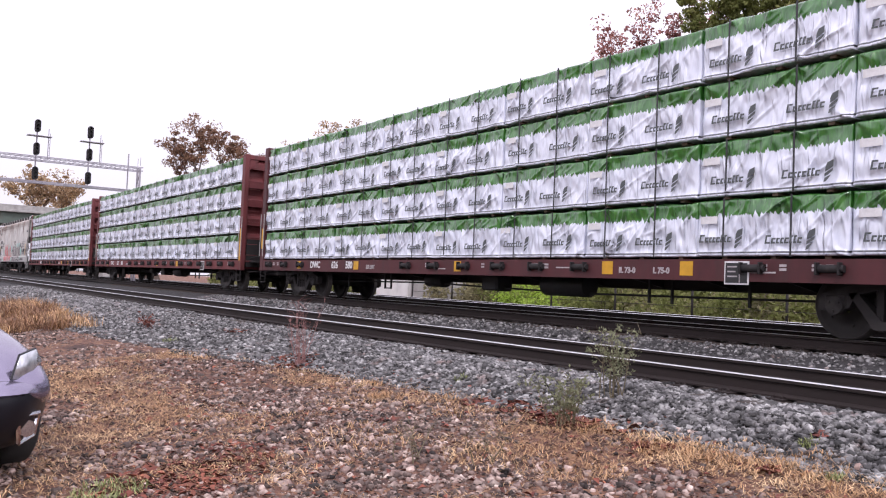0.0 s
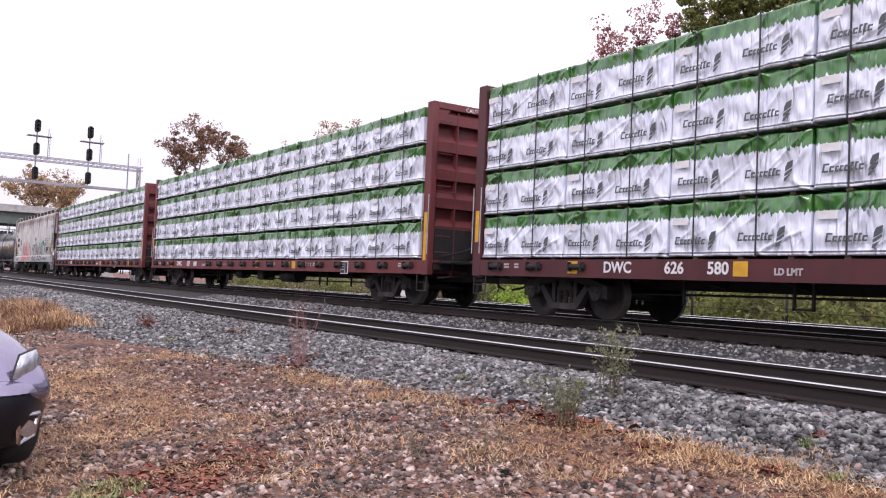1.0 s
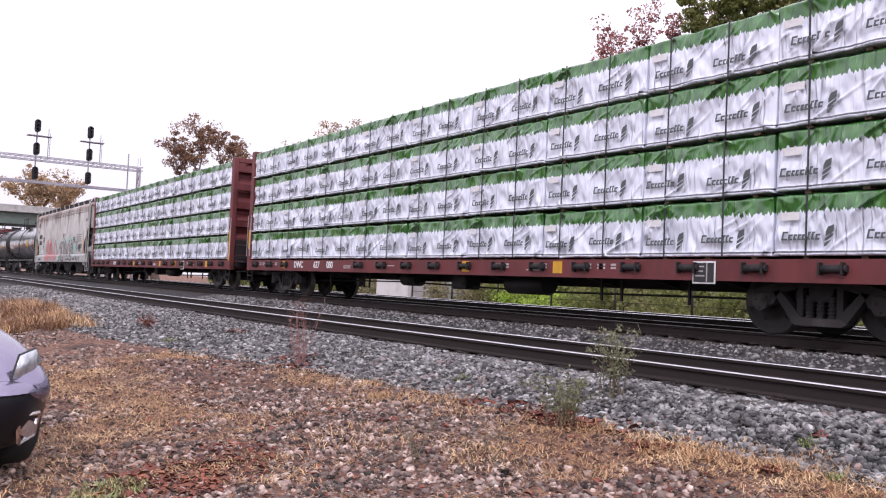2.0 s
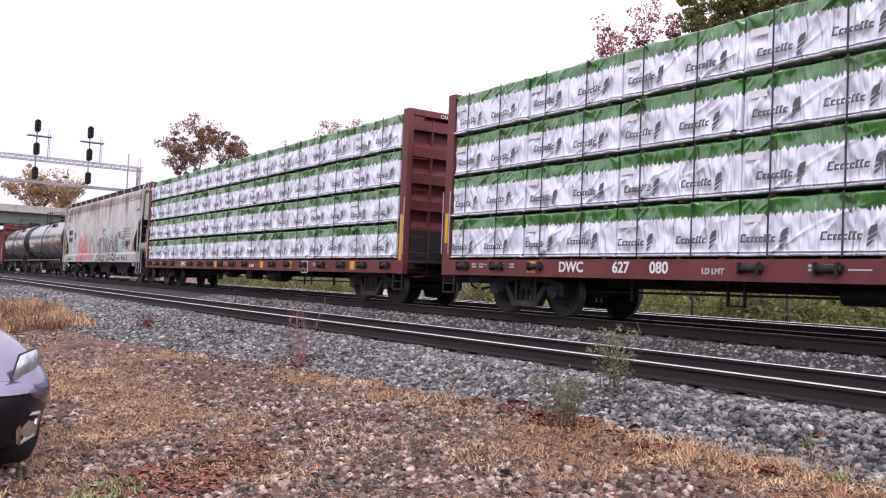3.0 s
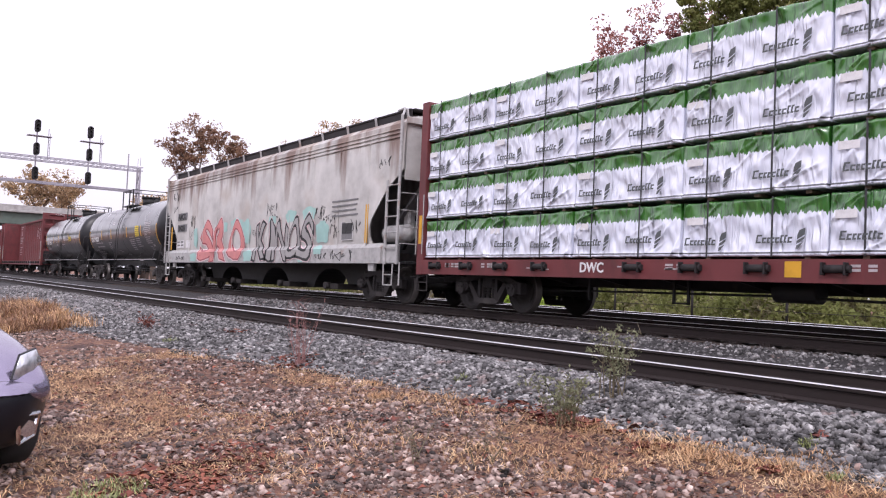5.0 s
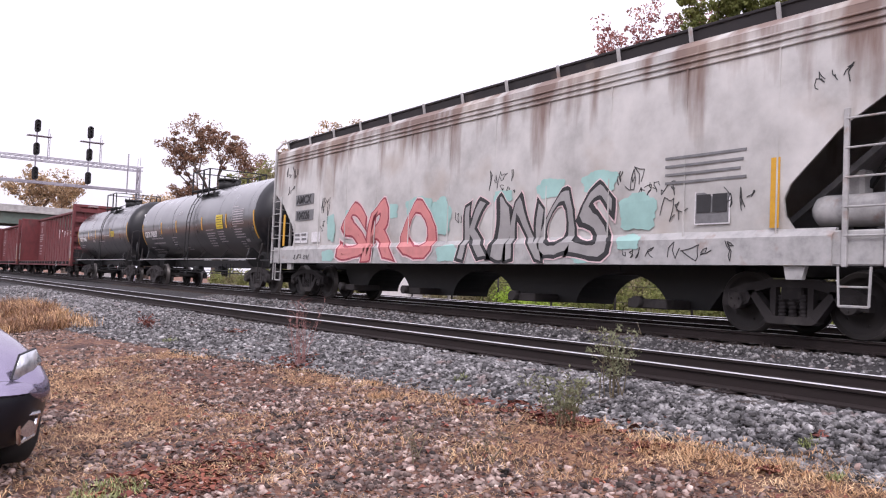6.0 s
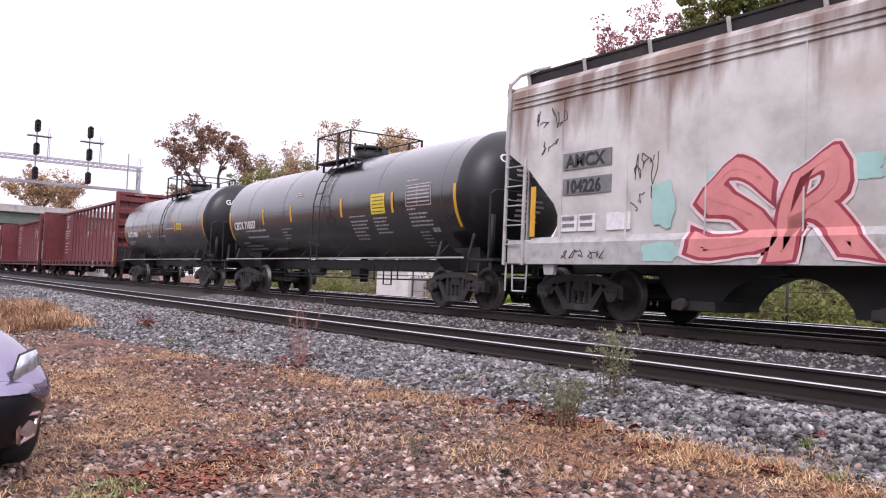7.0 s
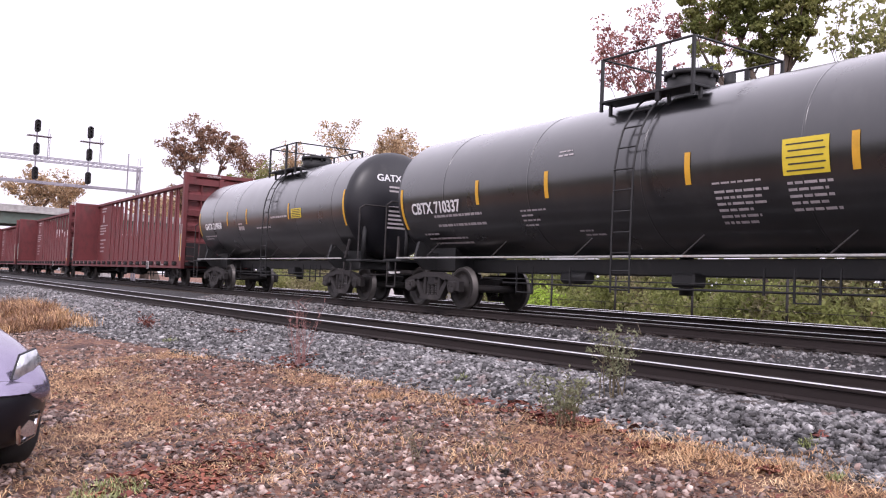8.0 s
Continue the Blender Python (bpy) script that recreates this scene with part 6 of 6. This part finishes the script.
    for z in (0.58, 0.62, 0.66, 0.70):
        gr.box((2.06, 0, z), (0.03, 0.72, 0.018), 0.004)
    part("grille", gr, M_CHROME, car)


parked_car()


# ---- plants and litter on the near ground ----
def weed(x, y, h, n, mat, leafmat, seed, label, leaf=0.022, lean=0.25, leaves=420):
    rnd, rng = random.Random(seed), np.random.default_rng(seed)
    w = thing("weed", pose(x, y, ground_z(x, y) - 0.02), label, "weed", "weeds beside the track")
    g, pts = Geo(), []
    for i in range(n):
        p = Vector((rnd.uniform(-0.10, 0.10), rnd.uniform(-0.10, 0.10), 0))
        d = Vector((rnd.uniform(-lean, lean), rnd.uniform(-lean, lean), 1)).normalized()
        ln = h * rnd.uniform(0.55, 1.0)
        for k in range(5):
            d = (d + Vector((rnd.uniform(-0.18, 0.18), rnd.uniform(-0.18, 0.18), 0))).normalized()
            q = p + d * ln / 5
            g.cyl(p, q, 0.006 * (1 - k / 6), 4, 0.006 * (1 - (k + 1) / 6), cap=False)
            if k > 0:
                for _ in range(2):
                    o = q + Vector((rnd.uniform(-0.13, 0.13), rnd.uniform(-0.13, 0.13), rnd.uniform(0.02, 0.13)))
                    g.cyl(q, o, 0.0025, 3, 0.001, cap=False)
                    pts += [tuple(o), tuple((q + o) / 2)]
            p = q
    part("stem", g, mat, w)
    if leaves:
        c = np.array(pts)
        v, f = leaf_cloud(rng, c, np.full(len(c), 0.045), leaves, leaf)
        part("leaves", cloud_mesh("leaves", v, f, leafmat), None, w)


M_CRUMB = surface("dark_leaf_crumbs", [(0.3, (0.03, 0.018, 0.015)), (0.5, (0.07, 0.04, 0.032)), (0.7, (0.13, 0.08, 0.06))], 0.9, scale=5, bump=0, island=0.6)
M_WEEDSTEM = surface("weed_stem", tones((0.16, 0.13, 0.08)), 0.8, scale=6, bump=0)
M_REDSTEM = surface("dry_red_stem", tones((0.26, 0.13, 0.12)), 0.8, scale=6, bump=0)
M_SAGE = leafy("sage_weed_leaves", (0.10, 0.11, 0.06), (0.19, 0.20, 0.12), (0.28, 0.28, 0.17))
weed(-5.85, 5.9, 0.74, 13, M_WEEDSTEM, M_SAGE, 1, "sparse grey-green weed in the gravel", leaf=0.017, leaves=620)
weed(-5.50, 4.98, 0.42, 13, M_WEEDSTEM, M_SAGE, 2, "low grey-green weed in the gravel", leaf=0.02, leaves=520)
weed(-10.5, 4.8, 0.95, 14, M_REDSTEM, M_LEAFLITTER, 3, "thin dry reddish weed stalks in gravel", leaf=0.012, leaves=90)
weed(-5.35, 3.35, 0.32, 5, M_WEEDSTEM, M_LEAFLITTER, 4, "bare brown twig on the dirt", leaves=0, lean=0.6)
weed(-5.0, 3.75, 0.36, 4, M_WEEDSTEM, M_LEAFLITTER, 5, "bare dry twig on stony dirt", leaves=0, lean=0.6)
weed(-16.5, 4.3, 0.22, 8, M_REDSTEM, M_LEAFLITTER, 6, "small dry red weed in the ballast", leaf=0.03, leaves=120, lean=0.5)


def scatter_stones(name, label, pts, size, mat, seed, sink=0.3):
    """Angular stones at the given places, each a jittered block."""
    rng = np.random.default_rng(seed)
    n = len(pts)
    cube = np.array([(x, y, z) for x in (-1, 1) for y in (-1, 1) for z in (-1, 1)], dtype=float)
    v = cube[None] * (1 + rng.uniform(-0.38, 0.25, (n, 8, 3)))
    v[:, 1::2, :2] *= 0.72
    v *= (size[:, None, None] * 0.5) * rng.uniform(0.6, 1.3, (n, 1, 3)) * np.array([1, 1, 0.55])
    a = rng.uniform(0, np.pi, n)
    q = np.stack([np.cos(a), rng.normal(0, 0.22, n), rng.normal(0, 0.22, n), np.sin(a)], 1)
    q /= np.linalg.norm(q, axis=1)[:, None]
    w, x, y, z = q.T
    R = np.stack([np.stack([1 - 2 * (y * y + z * z), 2 * (x * y - w * z), 2 * (x * z + w * y)], 1), np.stack([2 * (x * y + w * z), 1 - 2 * (x * x + z * z), 2 * (y * z - w * x)], 1), np.stack([2 * (x * z - w * y), 2 * (y * z + w * x), 1 - 2 * (x * x + y * y)], 1)], 1)
    v = np.einsum("nij,nkj->nki", R, v) + pts[:, None, :] + np.array([0, 0, 1]) * (size * (0.5 - sink))[:, None, None] * 0.6
    quad = np.array([(0, 1, 3, 2), (4, 6, 7, 5), (0, 4, 5, 1), (2, 3, 7, 6), (0, 2, 6, 4), (1, 5, 7, 3)])
    f = (np.arange(n)[:, None, None] * 8 + quad[None]).reshape(-1, 4)
    ob = new(name, cloud_mesh(name, v.reshape(-1, 3), f, mat))
    tagged(ob, label, name.replace("_", " "), kind="stuff")


def places(rng, n, x0, x1, low, high):
    x = rng.uniform(x0, x1, n)
    y = np.array([rng.uniform(low(a), high(a)) for a in x])
    return np.array([(a, b, ground_z(a, b)) for a, b in zip(x, y)])


rs = np.random.default_rng(77)
near_edge = lambda a: 6.95 + track_shift(a) - 0.12
P = np.concatenate([
    places(rs, 24000, -13, -1.8, lambda a: toe(a) - 0.22, near_edge),
    places(rs, 21000, -32, -13, lambda a: toe(a) - 0.10, near_edge),
    places(rs, 6000, -46, -32, lambda a: toe(a), near_edge),
    places(rs, 12000, -30, -2, lambda a: 8.65, lambda a: 10.9),
    places(rs, 4500, -28, -2, lambda a: 7.05 + track_shift(a), lambda a: 8.4),
    places(rs, 3500, -28, -4, lambda a: 11.2, lambda a: 15.8)])
scatter_stones("ballast_gravel", "grey crushed-stone railway ballast", P, (0.024 + 0.048 * rs.random(len(P)) ** 1.8) * np.where(P[:, 0] < -20, 1.35, 1.0), M_STONE, 1)
P = np.concatenate([places(rs, 40000, -9, -1.5, lambda a: 0.4, lambda a: toe(a) + 0.15), places(rs, 30000, -26, -9, lambda a: 0.0, lambda a: toe(a) + 0.1)])
keep = np.array([noise.noise((a * 0.7 + 9, b * 0.7, 1)) + 0.5 * noise.noise((a * 2.2, b * 2.2, 6)) < 0.10 + 0.7 * (rs.random() - 0.5) for a, b, c in P])
P = P[keep]
scatter_stones("dirt_rubble", "brown and grey stones strewn over the dirt", P, 0.012 + 0.052 * rs.random(len(P)) ** 3.6, M_RUBBLE, 2, 0.35)


def blades(name, label, pts, length, mat, seed, up, width=0.004):
    """Thin bent grass blades: up 0 lies flat, up 1 stands."""
    rng = np.random.default_rng(seed)
    n = len(pts)
    a = rng.uniform(0, 2 * np.pi, n)
    u = np.clip(up + rng.normal(0, 0.18, n), 0.03, 1.2)
    d = np.stack([np.cos(a) * np.cos(u * 1.4), np.sin(a) * np.cos(u * 1.4), np.sin(u * 1.4)], 1)
    side = np.stack([-np.sin(a), np.cos(a), np.zeros(n)], 1) * width
    ln = (length * rng.uniform(0.5, 1.3, n))[:, None]
    pts = pts + np.array([0, 0, 0.012])
    mid = pts + d * ln * 0.55 + np.array([0, 0, 0.01])
    tip = mid + (d * 0.8 + np.array([0, 0, -0.35]) + rng.normal(0, 0.15, (n, 3))) * ln * 0.45
    v = np.stack([pts - side, pts + side, mid + side * 0.8, mid - side * 0.8, tip + side * 0.2, tip - side * 0.2], 1).reshape(-1, 3)
    f = (np.arange(n)[:, None, None] * 6 + np.array([(0, 1, 2, 3), (3, 2, 4, 5)])[None]).reshape(-1, 4)
    tagged(new(name, cloud_mesh(name, v, f, mat)), label, name.replace("_", " "), kind="stuff")


P = places(rs, 74000, -13, -1.5, lambda a: 0.3, lambda a: toe(a) - 0.05)
keep = np.array([noise.noise((a * 0.7 + 9, b * 0.7, 1)) + 0.5 * noise.noise((a * 2.2, b * 2.2, 6)) > 0.10 + 0.62 * (rs.random() - 0.5) for a, b, c in P])
blades("dry_straw", "flattened dry straw over the dirt", P[keep], 0.080, M_STRAW, 4, 0.06, 0.0027)


def tuft_places(rng, x, y, r, n):
    a, q = rng.uniform(0, 2 * np.pi, n), np.sqrt(rng.random(n)) * r
    return np.array([(x + c * np.cos(b), y + c * np.sin(b), ground_z(x + c * np.cos(b), y + c * np.sin(b))) for b, c in zip(a, q)])


TUFTS = [(-4.6, 5.2, 0.30, 260), (-4.0, 5.3, 0.35, 420), (-3.5, 5.45, 0.30, 380), (-5.3, 5.1, 0.3, 200), (-4.3, 5.05, 0.3, 260), (-3.9, 5.0, 0.35, 300), (-7.2, 5.1, 0.3, 160), (-7.9, 4.54, 0.13, 260), (-6.6, 4.7, 0.3, 180), (-8.6, 4.8, 0.18, 200), (-3.1, 5.1, 0.35, 300), (-5.0, 3.9, 0.4, 220), (-6.2, 3.4, 0.5, 260), (-4.3, 4.1, 0.3, 200)]
P = np.concatenate([tuft_places(rs, *t) for t in TUFTS])
blades("dry_grass_tufts", "dry straw-coloured grass tufts", P, 0.085, M_STRAW, 5, 0.35, 0.003)
rt = random.Random(31)
for name, label, mat, ln, count in (("tall_dry_grass", "tall tawny dry grass patch", M_STRAW, 0.34, 34), ("low_dry_grass", "low matted straw at the edge of the gravel", M_STRAW, 0.16, 40), ("brown_grass", "brown seedy grass stalks in the dry patch", M_BROWNBLADE, 0.44, 26)):
    P = []
    for _ in range(count):
        x = rt.uniform(-27, -17.6)
        P.append(tuft_places(rs, x, rt.uniform(1.7, 3.45) + 0.05 * (-x - 18), rt.uniform(0.12, 0.45), rt.randint(60, 210)))
    blades(name, label, np.concatenate(P), ln, mat, 6, 0.6, 0.006)
P = np.concatenate([tuft_places(rs, x, y, r, n) for x, y, r, n in ((-5.75, 1.35, 0.24, 260), (-5.5, 1.15, 0.22, 160), (-3.7, 5.8, 0.07, 90), (-3.2, 5.3, 0.06, 60), (-7.9, 5.6, 0.09, 60), (-14.0, 4.1, 0.15, 70))])
blades("green_grass_tufts", "small green grass tufts", P, 0.06, M_GREENBLADE, 7, 0.5, 0.004)


def leaf_litter(name, label, pts, size, mat, seed):
    rng = np.random.default_rng(seed)
    n = len(pts)
    a = rng.uniform(0, 2 * np.pi, n)
    u = np.stack([np.cos(a), np.sin(a), rng.uniform(-0.5, 0.5, n)], 1)
    w = np.stack([-np.sin(a), np.cos(a), rng.uniform(-0.5, 0.5, n)], 1)
    s = (size * rng.uniform(0.5, 1.3, n))[:, None]
    c = pts + np.array([0, 0, 0.018])
    up = np.array([0, 0, 1.0]) * s * rng.uniform(0.1, 0.5, (n, 1))
    v = np.stack([c - u * s, c - w * s * 0.55 + up, c + u * s, c + w * s * 0.55 + up, c], 1).reshape(-1, 3)
    f = (np.arange(n)[:, None, None] * 5 + np.array([(0, 1, 4), (1, 2, 4), (2, 3, 4), (3, 0, 4)])[None]).reshape(-1, 3)
    tagged(new(name, cloud_mesh(name, v, f, mat)), label, name.replace("_", " "), kind="stuff")


P = np.concatenate([places(rs, 1500, -13, -2, lambda a: 0.4, lambda a: toe(a) + 0.3)] + [tuft_places(rs, *t) for t in ((-5.45, 5.1, 0.20, 380), (-5.75, 5.1, 0.22, 260), (-6.3, 5.2, 0.22, 160), (-4.45, 5.1, 0.08, 70), (-4.55, 4.95, 0.07, 70), (-5.9, 1.9, 0.55, 300), (-5.5, 1.6, 0.4, 200), (-10.9, 4.9, 0.35, 200), (-3.6, 5.15, 0.09, 60), (-6.3, 2.3, 0.4, 200))])
leaf_litter("fallen_leaves", "rust-brown fallen leaves on the ground", P, 0.030, M_LEAFLITTER, 8)
P = np.concatenate([tuft_places(rs, *t) for t in ((-5.53, 5.2, 0.16, 60), (-5.85, 5.2, 0.22, 50), (-6.58, 5.3, 0.13, 45), (-6.9, 5.2, 0.25, 40), (-4.35, 5.48, 0.03, 5), (-4.5, 5.42, 0.02, 4), (-3.72, 5.95, 0.05, 5), (-5.95, 1.75, 0.45, 34), (-5.7, 1.5, 0.35, 22), (-10.4, 4.7, 0.3, 60), (-5.2, 5.3, 0.3, 25), (-6.6, 3.9, 0.1, 10), (-14.5, 5.4, 0.25, 30))])
leaf_litter("broad_fallen_leaves", "curled russet broad leaves in small piles", P, 0.050, M_LEAFLITTER, 18)
P = places(rs, 12000, -12, -1.8, lambda a: 0.4, lambda a: toe(a) + 0.1)
leaf_litter("dark_litter", "dark brown bark and leaf crumbs on the dirt", P, 0.017, M_CRUMB, 9)


# ---- what moves ----
def motions():
    for ob, x0, z0 in MOVING:
        walk(ob, [(0.5 * k, pose(x0 + SPEED * 0.5 * k, TRAIN_Y, z0)) for k in range(17)])
    turn = math.degrees(SPEED / R_WHEEL)
    for w, q in WHEELSETS:
        walk(w, [(k / 30, pose(q, 0, R_WHEEL, 0, turn * k / 30, 0)) for k in range(241)])


motions()
